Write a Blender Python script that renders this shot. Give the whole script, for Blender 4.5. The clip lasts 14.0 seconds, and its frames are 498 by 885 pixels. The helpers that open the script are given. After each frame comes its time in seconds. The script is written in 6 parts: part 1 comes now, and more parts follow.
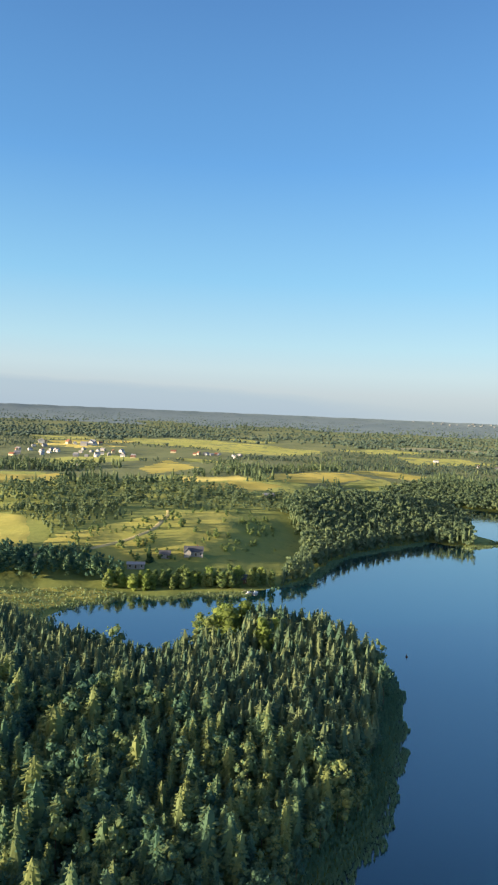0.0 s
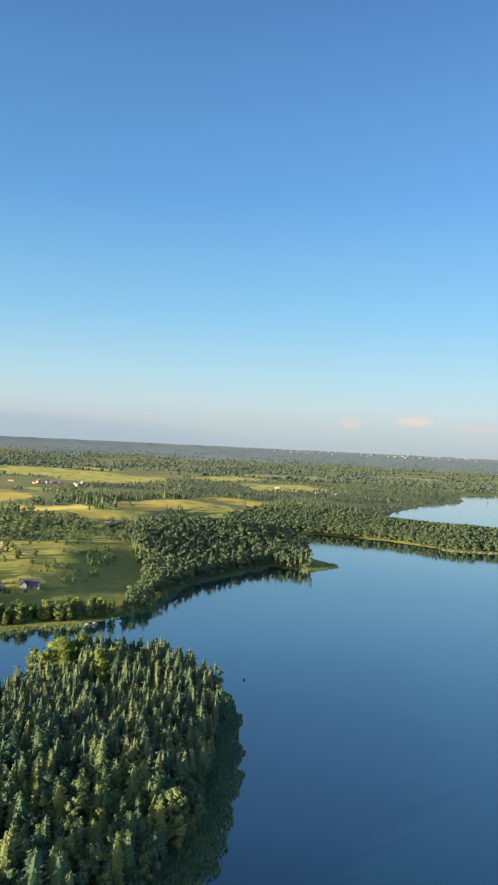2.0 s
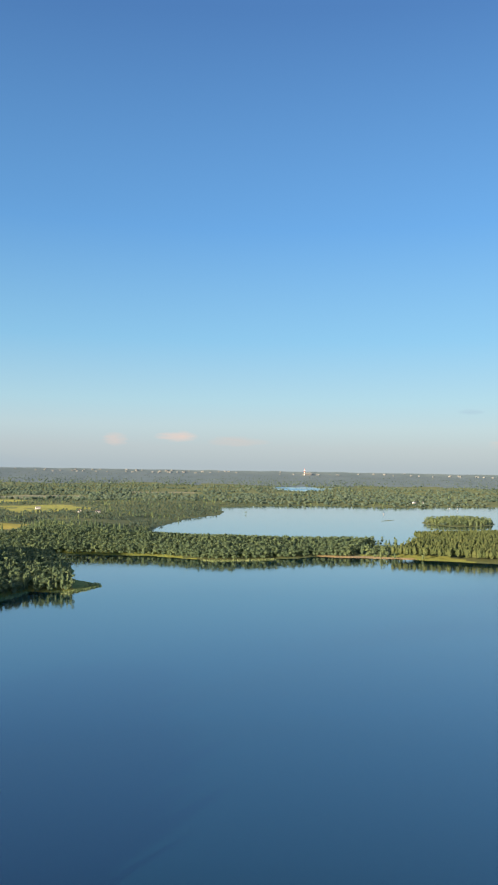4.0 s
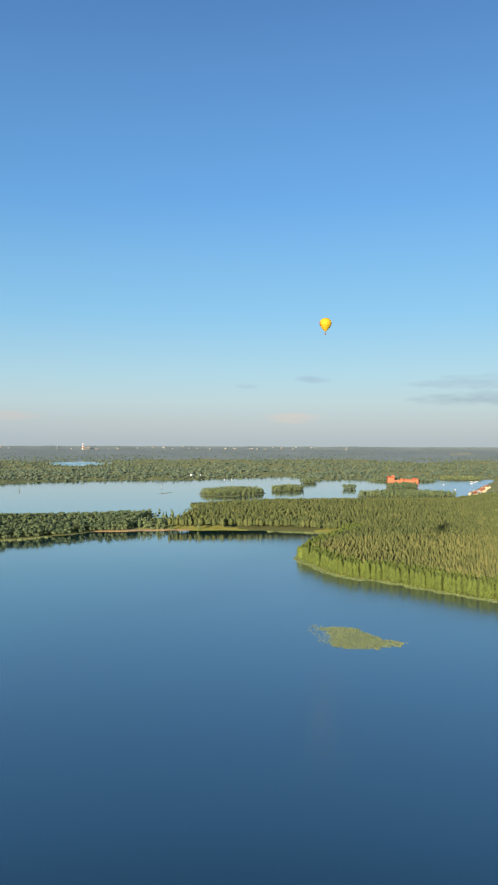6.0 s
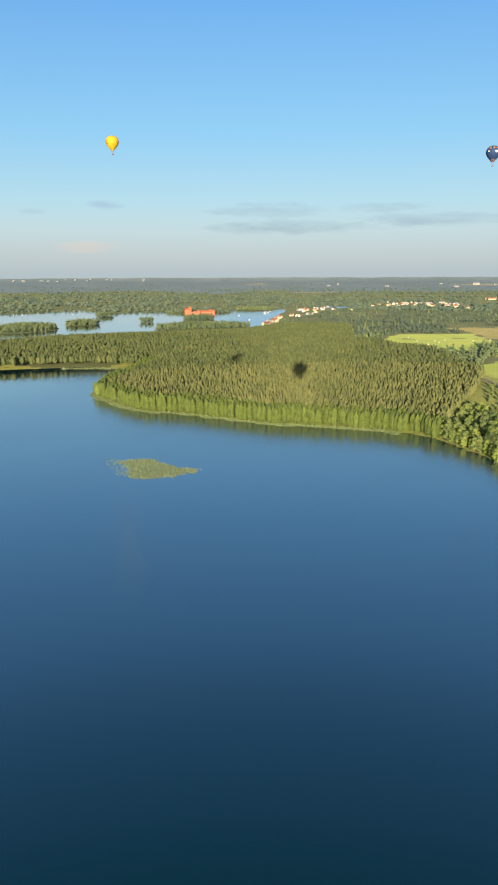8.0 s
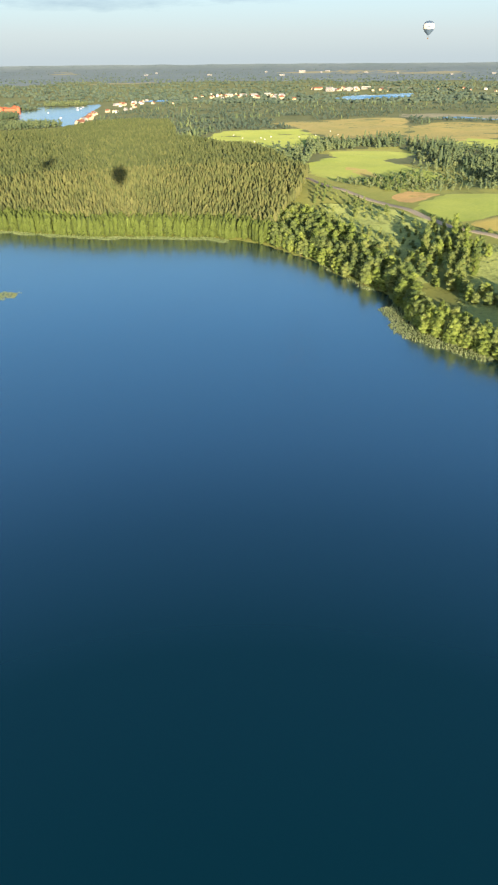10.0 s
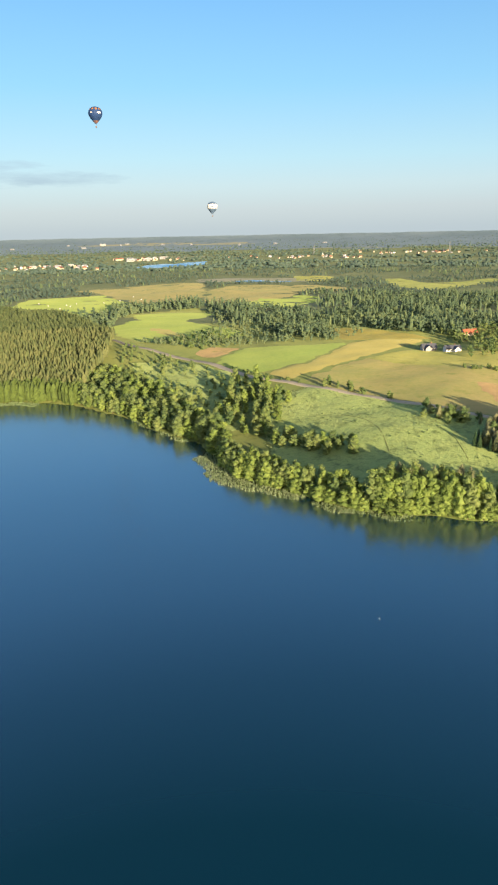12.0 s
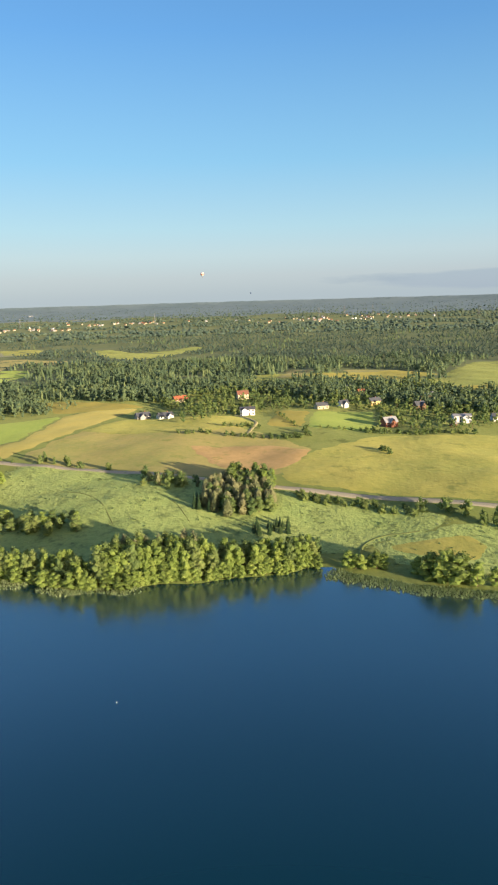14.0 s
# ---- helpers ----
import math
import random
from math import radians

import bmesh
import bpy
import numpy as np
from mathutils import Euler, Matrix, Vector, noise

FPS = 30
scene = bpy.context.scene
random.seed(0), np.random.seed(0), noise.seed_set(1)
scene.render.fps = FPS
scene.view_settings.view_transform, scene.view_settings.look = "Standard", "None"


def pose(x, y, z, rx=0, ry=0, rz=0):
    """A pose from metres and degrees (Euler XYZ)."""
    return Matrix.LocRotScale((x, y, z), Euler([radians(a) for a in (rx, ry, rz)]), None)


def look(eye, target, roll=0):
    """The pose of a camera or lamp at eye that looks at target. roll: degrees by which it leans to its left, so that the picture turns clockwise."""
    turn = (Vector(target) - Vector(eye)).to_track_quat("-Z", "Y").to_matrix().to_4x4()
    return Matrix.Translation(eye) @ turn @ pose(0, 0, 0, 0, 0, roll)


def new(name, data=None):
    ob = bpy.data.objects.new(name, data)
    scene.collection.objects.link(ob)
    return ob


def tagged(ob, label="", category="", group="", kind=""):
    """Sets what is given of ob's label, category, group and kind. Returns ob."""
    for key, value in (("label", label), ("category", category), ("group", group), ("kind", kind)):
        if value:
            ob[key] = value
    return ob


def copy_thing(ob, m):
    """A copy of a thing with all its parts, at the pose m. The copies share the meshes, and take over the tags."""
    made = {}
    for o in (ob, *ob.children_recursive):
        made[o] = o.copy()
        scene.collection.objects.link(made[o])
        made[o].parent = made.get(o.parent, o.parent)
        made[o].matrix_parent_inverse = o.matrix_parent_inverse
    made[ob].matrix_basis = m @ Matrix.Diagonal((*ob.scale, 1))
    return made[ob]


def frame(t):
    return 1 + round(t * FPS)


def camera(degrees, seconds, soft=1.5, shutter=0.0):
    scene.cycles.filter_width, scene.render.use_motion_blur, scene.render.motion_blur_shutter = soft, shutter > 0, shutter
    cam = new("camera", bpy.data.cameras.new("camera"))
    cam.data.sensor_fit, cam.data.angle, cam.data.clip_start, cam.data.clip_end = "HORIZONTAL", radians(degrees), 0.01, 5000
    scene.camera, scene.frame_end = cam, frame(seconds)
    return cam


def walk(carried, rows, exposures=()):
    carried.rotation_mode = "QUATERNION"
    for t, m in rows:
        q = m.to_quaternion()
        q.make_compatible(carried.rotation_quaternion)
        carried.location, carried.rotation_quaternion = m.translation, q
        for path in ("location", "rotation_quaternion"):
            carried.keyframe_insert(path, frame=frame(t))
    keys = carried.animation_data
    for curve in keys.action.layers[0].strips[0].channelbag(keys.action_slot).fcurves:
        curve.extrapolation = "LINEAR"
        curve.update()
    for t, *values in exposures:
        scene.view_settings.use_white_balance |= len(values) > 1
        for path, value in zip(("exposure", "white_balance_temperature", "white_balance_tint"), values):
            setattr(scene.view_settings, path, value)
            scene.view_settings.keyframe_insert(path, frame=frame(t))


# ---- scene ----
# ---- camera and its way: held over the edge of a drifting balloon basket ----
cam = camera(38.33, 14.0, soft=2.2)
DRIFT = Vector((1.944, -1.734, 0.421))
# seconds, yaw, pitch, roll
TURNS = [(0.0, 12.26, -2.58, -2.50),
         (0.5, 10.37, -2.16, -2.78),
         (1.0, 7.51, -1.51, -2.93),
         (1.5, 3.94, -0.69, -2.88),
         (2.0, -0.00, 0.13, -2.77),
         (2.5, -4.16, 0.85, -2.45),
         (3.0, -8.60, 1.44, -2.07),
         (3.5, -13.46, 1.84, -1.58),
         (4.0, -18.64, 1.98, -0.92),
         (4.2, -20.71, 1.95, -0.79),
         (4.7, -25.51, 1.96, -0.42),
         (5.2, -29.75, 1.69, -0.31),
         (5.7, -33.70, 0.91, -0.28),
         (6.3, -38.46, -0.97, -0.11),
         (6.5, -40.06, -1.58, -0.05),
         (7.0, -44.20, -3.90, 0.30),
         (7.5, -48.27, -7.94, 0.42),
         (8.0, -51.95, -13.27, 0.21),
         (8.5, -55.14, -19.69, -0.43),
         (9.0, -58.54, -24.83, -0.58),
         (9.2, -60.05, -26.13, -0.44),
         (9.7, -63.44, -28.54, -0.10),
         (10.2, -66.72, -27.56, 0.66),
         (10.7, -70.09, -24.63, 1.38),
         (11.3, -74.57, -20.61, 1.58),
         (11.5, -76.00, -19.34, 1.43),
         (12.0, -80.19, -16.48, 1.12),
         (12.5, -85.35, -14.36, 1.06),
         (13.0, -91.00, -13.03, 1.26),
         (13.5, -96.77, -12.15, 1.43),
         (14.0, -102.67, -11.51, 1.63)]
rows = []
for t, yaw, pitch, roll in TURNS:
    eye = Vector((0, 0, 120)) + DRIFT * (t - 2)
    rows.append((t, pose(eye.x, eye.y, eye.z, 90 + pitch, roll, yaw)))
walk(cam, rows, [(0.0, 1.33), (3.0, 1.16), (6.5, 1.05), (7.5, 1.07), (8.3, 1.22), (9.0, 1.46), (11.5, 1.39), (12.5, 1.28), (14.0, 1.19)])

# ---- sky and sun: a low evening sun behind the camera ----
SUN_AZ, SUN_EL = 236.06, 7.9
SUN_DIR = Vector((math.sin(radians(SUN_AZ)) * math.cos(radians(SUN_EL)), math.cos(radians(SUN_AZ)) * math.cos(radians(SUN_EL)), math.sin(radians(SUN_EL))))


def node(tree, kind, where=None, **values):
    n = tree.nodes.new("ShaderNode" + kind)
    for key, value in values.items():
        setattr(n, key, value)
    for key, value in (where or {}).items():
        if isinstance(value, bpy.types.NodeSocket):
            tree.links.new(value, n.inputs[key])
        else:
            n.inputs[key].default_value = value
    return n


def calc(tree, op, a, b=0.0, c=0.0):
    n = tree.nodes.new("ShaderNodeMath")
    n.operation = op
    for i, v in enumerate((a, b, c)):
        if isinstance(v, bpy.types.NodeSocket):
            tree.links.new(v, n.inputs[i])
        else:
            n.inputs[i].default_value = v
    return n.outputs[0]


def blend(tree, fac, a, b, kind="MIX"):
    n = tree.nodes.new("ShaderNodeMix")
    n.data_type, n.blend_type = "RGBA", kind
    for i, v in ((0, fac), (6, a), (7, b)):
        if isinstance(v, bpy.types.NodeSocket):
            tree.links.new(v, n.inputs[i])
        else:
            n.inputs[i].default_value = v if i == 0 else (*v, 1)
    return n.outputs[2]


world = bpy.data.worlds.new("evening_sky")
scene.world = world
world.use_nodes = True
wt = world.node_tree
wt.nodes.clear()
sky = node(wt, "TexSky", sky_type="NISHITA", sun_disc=False, sun_elevation=radians(SUN_EL), sun_rotation=radians(SUN_AZ), altitude=150,
           air_density=1.0, dust_density=0.6, ozone_density=2.5)
# evening haze: pale lilac-grey low down, clear blue higher up
way = node(wt, "TexCoord").outputs["Generated"]
sep = node(wt, "SeparateXYZ", {0: way})
rise = calc(wt, "ARCSINE", sep.outputs[2])
turn = calc(wt, "ARCTAN2", sep.outputs[0], sep.outputs[1])
HAZE = [(-2, 0.42, 0.52, 0.60), (0.3, 0.43, 0.53, 0.61), (1.6, 0.48, 0.565, 0.64), (3.2, 0.51, 0.645, 0.72), (5.2, 0.44, 0.67, 0.79), (10, 0.27, 0.585, 0.86),
        (18.5, 0.148, 0.42, 0.84), (33, 0.082, 0.235, 0.57), (60, 0.05, 0.15, 0.42), (90, 0.04, 0.12, 0.36)]
haze = node(wt, "ValToRGB", {"Fac": calc(wt, "MULTIPLY_ADD", rise, 180 / math.pi / 92, 2 / 92)})
els = haze.color_ramp.elements
for k, (deg, r_, g_, b_) in enumerate(HAZE):
    e = els[k] if k < 2 else els.new((deg + 2) / 92)
    e.position, e.color = (deg + 2) / 92, (r_ * 0.5, g_ * 0.5, b_ * 0.5, 1)
# thin clouds low over the horizon: compass degrees, height, half width, half height, colour
CLOUDS = [(13.0, 2.35, 1.9, 0.5, (0.86, 0.62, 0.57)), (8.0, 2.1, 1.2, 0.6, (0.8, 0.6, 0.57)), (17.5, 2.0, 2.6, 0.4, (0.62, 0.56, 0.58)), (-38, 0.1, 42, 2.0, (0.38, 0.5, 0.62), 0.4),
          (55.5, 3.45, 8.5, 0.62, (0.31, 0.42, 0.55)), (53.5, 4.7, 5.0, 0.7, (0.35, 0.47, 0.61)), (65, 3.9, 7, 0.6, (0.33, 0.44, 0.57)), (62, 4.75, 3.5, 0.4, (0.36, 0.48, 0.61)), (41.1, 5.05, 1.6, 0.4, (0.36, 0.5, 0.66)),
          (35.7, 4.5, 1.1, 0.25, (0.40, 0.55, 0.69)), (40, 1.98, 2.8, 0.5, (0.68, 0.58, 0.57)), (122, 0.85, 11, 0.8, (0.37, 0.47, 0.59), 1.0), (112, 1.15, 4.5, 0.4, (0.34, 0.44, 0.56))]
wisp = node(wt, "TexNoise", {"Vector": node(wt, "Mapping", {0: way, 3: (9, 9, 55)}).outputs[0], "Scale": 1.6, "Detail": 5.0, "Roughness": 0.62})
colour = haze.outputs[0]
for deg, up, hw, hh_, tint, *even in CLOUDS:
    # a long even bank has a firm edge, the others fray
    fray, firm = (even[0], 2.5) if even else (3.4, 0.7)
    u = calc(wt, "MULTIPLY", calc(wt, "SUBTRACT", turn, radians(deg)), 1 / radians(hw))
    v = calc(wt, "MULTIPLY", calc(wt, "SUBTRACT", rise, radians(up)), 1 / radians(hh_))
    far_ = calc(wt, "ADD", calc(wt, "MULTIPLY", u, u), calc(wt, "MULTIPLY", v, v))
    f = calc(wt, "MULTIPLY", calc(wt, "ADD", calc(wt, "SUBTRACT", 0.95 - fray / 2, far_), calc(wt, "MULTIPLY", wisp.outputs[0], fray)), firm)
    wt.nodes[-1].use_clamp = True
    f = calc(wt, "MULTIPLY", f, 0.9)
    colour = blend(wt, f, colour, tuple(c * 0.5 for c in tint))
mixed = node(wt, "Mix", data_type="RGBA")
mixed.inputs[0].default_value = 0.85
wt.links.new(sky.outputs[0], mixed.inputs[6])
# the warm glow of the sky round the sun, behind the camera
near_sun = node(wt, "VectorMath", {0: way, 1: tuple(SUN_DIR)}, operation="DOT_PRODUCT")
glow = calc(wt, "POWER", calc(wt, "MAXIMUM", near_sun.outputs["Value"], 0.0), 3.0)
colour = blend(wt, glow, colour, (0.95, 0.7, 0.4))
# scattered sunlight: the clear sky is deepest at right angles to the sun
across = calc(wt, "MULTIPLY", near_sun.outputs["Value"], near_sun.outputs["Value"])
clear_air = calc(wt, "MULTIPLY_ADD", rise, 180 / math.pi / 17, -3 / 17)
wt.nodes[-1].use_clamp = True
depth_ = calc(wt, "MULTIPLY_ADD", calc(wt, "MULTIPLY", clear_air, calc(wt, "SUBTRACT", across, 0.7)), 0.27, 1.0)
colour = blend(wt, 1.0, colour, node(wt, "CombineXYZ", {0: depth_, 1: depth_, 2: depth_}).outputs[0], "MULTIPLY")
scaled = node(wt, "VectorMath", {0: colour, 1: (0.93 / 0.1,) * 3}, operation="MULTIPLY")
wt.links.new(scaled.outputs[0], mixed.inputs[7])
back = node(wt, "Background", {"Color": mixed.outputs[2], "Strength": 0.1})
wout = node(wt, "OutputWorld", {"Surface": back.outputs[0]})

sun = new("sun", bpy.data.lights.new("sun", "SUN"))
sun.data.energy, sun.data.angle, sun.data.color = 5.0, radians(0.53), (1.0, 0.8, 0.545)
sun.matrix_world = look(SUN_DIR * 500, (0, 0, 0))


# ---- materials ----
def material(name, rough=0.8, metal=0.0):
    m = bpy.data.materials.new(name)
    m.use_nodes = True
    t = m.node_tree
    b = t.nodes["Principled BSDF"]
    b.inputs["Roughness"].default_value, b.inputs["Metallic"].default_value = rough, metal
    b.inputs["Specular IOR Level"].default_value = 0.3
    return m, t, b


def mottled(name, a, b, big, small, rough=0.9, bump=0.0, c=None, spec=0.2, blades=0.0, shine=(0.72, 0.7, 0.22), spot=0.55):
    """Two colours mixed by soft patches and by a finer grain; c speckles."""
    m, t, bs = material(name, rough)
    co = node(t, "NewGeometry").outputs["Position"]
    n1 = node(t, "TexNoise", {"Vector": co, "Scale": 1 / big, "Detail": 4.0, "Roughness": 0.6})
    n2 = node(t, "TexNoise", {"Vector": co, "Scale": 1 / small, "Detail": 3.0, "Roughness": 0.7})
    f = calc(t, "MULTIPLY_ADD", calc(t, "SUBTRACT", n1.outputs[0], 0.5), 2.6, 0.5)
    f = calc(t, "MULTIPLY_ADD", calc(t, "SUBTRACT", n2.outputs[0], 0.5), 1.6, f)
    t.nodes[-1].use_clamp = True
    col = blend(t, f, a, b)
    if c:
        n3 = node(t, "TexNoise", {"Vector": co, "Scale": 1 / (small * 3.3), "Detail": 4.0, "Roughness": 0.75})
        g = calc(t, "MULTIPLY", calc(t, "SUBTRACT", n3.outputs[0], spot), 7.0)
        t.nodes[-1].use_clamp = True
        col = blend(t, g, col, c)
    t.links.new(col, bs.inputs["Base Color"])
    bs.inputs["Specular IOR Level"].default_value = spec
    if blades:
        # standing blades catch the low sun; on the distant canopy this mimics haze
        bs.inputs["Sheen Weight"].default_value, bs.inputs["Sheen Roughness"].default_value = blades, 0.5
        t.links.new(blend(t, 0.4, col, shine), bs.inputs["Sheen Tint"])
    if bump:
        bu = node(t, "Bump", {"Height": n2.outputs[0], "Strength": 0.8, "Distance": bump})
        t.links.new(bu.outputs[0], bs.inputs["Normal"])
    return m


def foliage(name, dark, mid, light, through_light=0.3, haze_sheen=0.0):
    """Leaves: every tree has its own tone, every spray its own shade."""
    m, t, bs = material(name, 0.7)
    tone = node(t, "Attribute", attribute_name="tone").outputs["Fac"]
    geo = node(t, "NewGeometry")
    n = node(t, "TexNoise", {"Vector": geo.outputs["Position"], "Scale": 0.03, "Detail": 3.0})
    f = calc(t, "MULTIPLY_ADD", calc(t, "SUBTRACT", n.outputs[0], 0.5), 0.9, tone)
    f = calc(t, "MULTIPLY_ADD", calc(t, "SUBTRACT", geo.outputs["Random Per Island"], 0.5), 0.5, f)
    f = calc(t, "MULTIPLY_ADD", calc(t, "SUBTRACT", node(t, "ObjectInfo").outputs["Random"], 0.5), 0.5, f)
    ramp = node(t, "ValToRGB", {"Fac": f})
    e = ramp.color_ramp.elements
    e[0].position, e[0].color = 0.05, (*dark, 1)
    e[1].position, e[1].color = 0.95, (*light, 1)
    k = e.new(0.5)
    k.color = (*mid, 1)
    t.links.new(ramp.outputs[0], bs.inputs["Base Color"])
    bs.inputs["Specular IOR Level"].default_value = 0.15
    if haze_sheen:
        # a pale sheen on the leaves stands in for haze lifting the shade
        bs.inputs["Sheen Weight"].default_value, bs.inputs["Sheen Roughness"].default_value = haze_sheen, 0.6
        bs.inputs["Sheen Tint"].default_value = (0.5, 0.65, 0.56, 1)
    tr = node(t, "BsdfTranslucent", {"Color": ramp.outputs[0]})
    mix = node(t, "MixShader", {0: through_light})
    t.links.new(bs.outputs[0], mix.inputs[1])
    t.links.new(tr.outputs[0], mix.inputs[2])
    t.links.new(mix.outputs[0], t.nodes["Material Output"].inputs["Surface"])
    return m


PINE = foliage("pine_needles", (0.097, 0.132, 0.052), (0.152, 0.185, 0.07), (0.208, 0.225, 0.087), 0.44, 0.12)
SPRUCE = foliage("spruce_needles", (0.032, 0.066, 0.034), (0.062, 0.11, 0.046), (0.12, 0.16, 0.058), 0.2)
LEAF = foliage("broad_leaves", (0.12, 0.185, 0.062), (0.185, 0.25, 0.078), (0.265, 0.315, 0.098), 0.48, 0.2)
DRY_PINE = foliage("dry_pine_needles", (0.17, 0.2, 0.1), (0.23, 0.25, 0.125), (0.3, 0.29, 0.15), 0.42)
ALDER = foliage("alder_leaves", (0.14, 0.195, 0.046), (0.23, 0.315, 0.074), (0.305, 0.38, 0.092), 0.48, 0.15)
# teal shade put into the dark ends, warm sunlight into the pale ends
SHADE_TINT = foliage("shade_tinted_leaves", (0.06, 0.138, 0.1), (0.118, 0.205, 0.115), (0.24, 0.29, 0.11), 0.36)
SHADE_TINT_FIR = foliage("shade_tinted_needles", (0.042, 0.102, 0.078), (0.08, 0.148, 0.093), (0.158, 0.203, 0.098), 0.22)
FAR_LEAF = foliage("woodland", (0.108, 0.165, 0.09), (0.17, 0.228, 0.106), (0.235, 0.284, 0.12), 0.4, 0.25)
MEADOW_LEAF = foliage("meadow_weeds", (0.12, 0.19, 0.075), (0.17, 0.25, 0.095), (0.26, 0.33, 0.12), 0.4, 0.2)
REED = foliage("reed_blades", (0.22, 0.3, 0.135), (0.3, 0.38, 0.175), (0.39, 0.45, 0.23), 0.5)
# reeds again, with the woods' shade put into a darker, bluer green
SHADE_REED = foliage("shade_tinted_reeds", (0.14, 0.25, 0.15), (0.18, 0.3, 0.17), (0.24, 0.36, 0.2), 0.35)
# haze put into the colour: greyer, bluer leaves for the far woods
HAZE_WOODS = foliage("haze_tinted_woods", (0.058, 0.097, 0.075), (0.085, 0.128, 0.094), (0.118, 0.16, 0.108), 0.25, 0.2)
BARK = mottled("bark", (0.12, 0.085, 0.06), (0.22, 0.16, 0.11), 1.5, 0.3)
GRASS = mottled("grass_land", (0.12, 0.17, 0.045), (0.19, 0.22, 0.06), 90, 6, 0.95, 0.6, (0.05, 0.08, 0.02), blades=0.3)
MEADOW = mottled("tall_meadow", (0.19, 0.28, 0.09), (0.27, 0.34, 0.11), 40, 3, 0.95, 0.9, (0.09, 0.145, 0.05), blades=0.6, spot=0.51)
OLIVE = mottled("dry_meadow", (0.18, 0.225, 0.055), (0.31, 0.3, 0.08), 75, 6, 0.95, 0.5, (0.12, 0.13, 0.03), blades=0.2)
WHEAT = mottled("ripening_grain", (0.33, 0.28, 0.08), (0.41, 0.335, 0.1), 60, 3, 0.95, 0.1, blades=0.35)
GOLD = mottled("golden_hay", (0.32, 0.285, 0.06), (0.42, 0.335, 0.075), 90, 5, 0.95, 0.1, blades=0.15)
CROP = mottled("green_crop", (0.16, 0.255, 0.05), (0.245, 0.325, 0.065), 70, 3, 0.95, 0.1, blades=0.35)
FALLOW = mottled("fallow_soil", (0.215, 0.222, 0.07), (0.34, 0.265, 0.1), 55, 5, 0.95, 0.3, (0.17, 0.19, 0.05), blades=0.35)
EARTH = mottled("bare_earth", (0.36, 0.23, 0.1), (0.5, 0.31, 0.14), 30, 5, 0.95, 0.1, (0.22, 0.2, 0.06), blades=0.25)
SAND = mottled("beach_sand", (0.45, 0.34, 0.18), (0.55, 0.42, 0.24), 20, 2, 0.95)
ASPHALT = mottled("dusty_asphalt", (0.34, 0.31, 0.23), (0.5, 0.43, 0.31), 90, 1, 0.9, spec=0.0)
# haze put into the colour and sheen of the outermost land
HAZE_CANOPY = mottled("haze_tinted_canopy", (0.12, 0.17, 0.19), (0.155, 0.205, 0.225), 260, 30, 0.95, 0.0, (0.1, 0.145, 0.16), blades=0.1, shine=(0.4, 0.5, 0.5))
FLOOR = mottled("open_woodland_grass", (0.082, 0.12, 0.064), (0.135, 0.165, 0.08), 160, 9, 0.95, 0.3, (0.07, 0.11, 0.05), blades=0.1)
TAN = mottled("dry_tan_grass", (0.23, 0.225, 0.09), (0.34, 0.27, 0.11), 80, 9, 0.95, 0.3, (0.16, 0.18, 0.07), blades=0.2)
HAYGRASS = mottled("yellowing_grass", (0.22, 0.24, 0.055), (0.36, 0.32, 0.08), 60, 6, 0.95, 0.5, (0.15, 0.17, 0.04), blades=0.4)
PALE_FIELD = mottled("pale_stubble", (0.24, 0.245, 0.15), (0.31, 0.3, 0.19), 120, 12, 0.95, 0.0, (0.17, 0.19, 0.12), blades=0.1, shine=(0.5, 0.5, 0.4))
PATH = mottled("trodden_grass", (0.16, 0.2, 0.06), (0.23, 0.25, 0.08), 12, 1, 0.95)
DIRT = mottled("dirt_track", (0.4, 0.36, 0.17), (0.5, 0.44, 0.23), 12, 1, 0.95, spec=0.0)


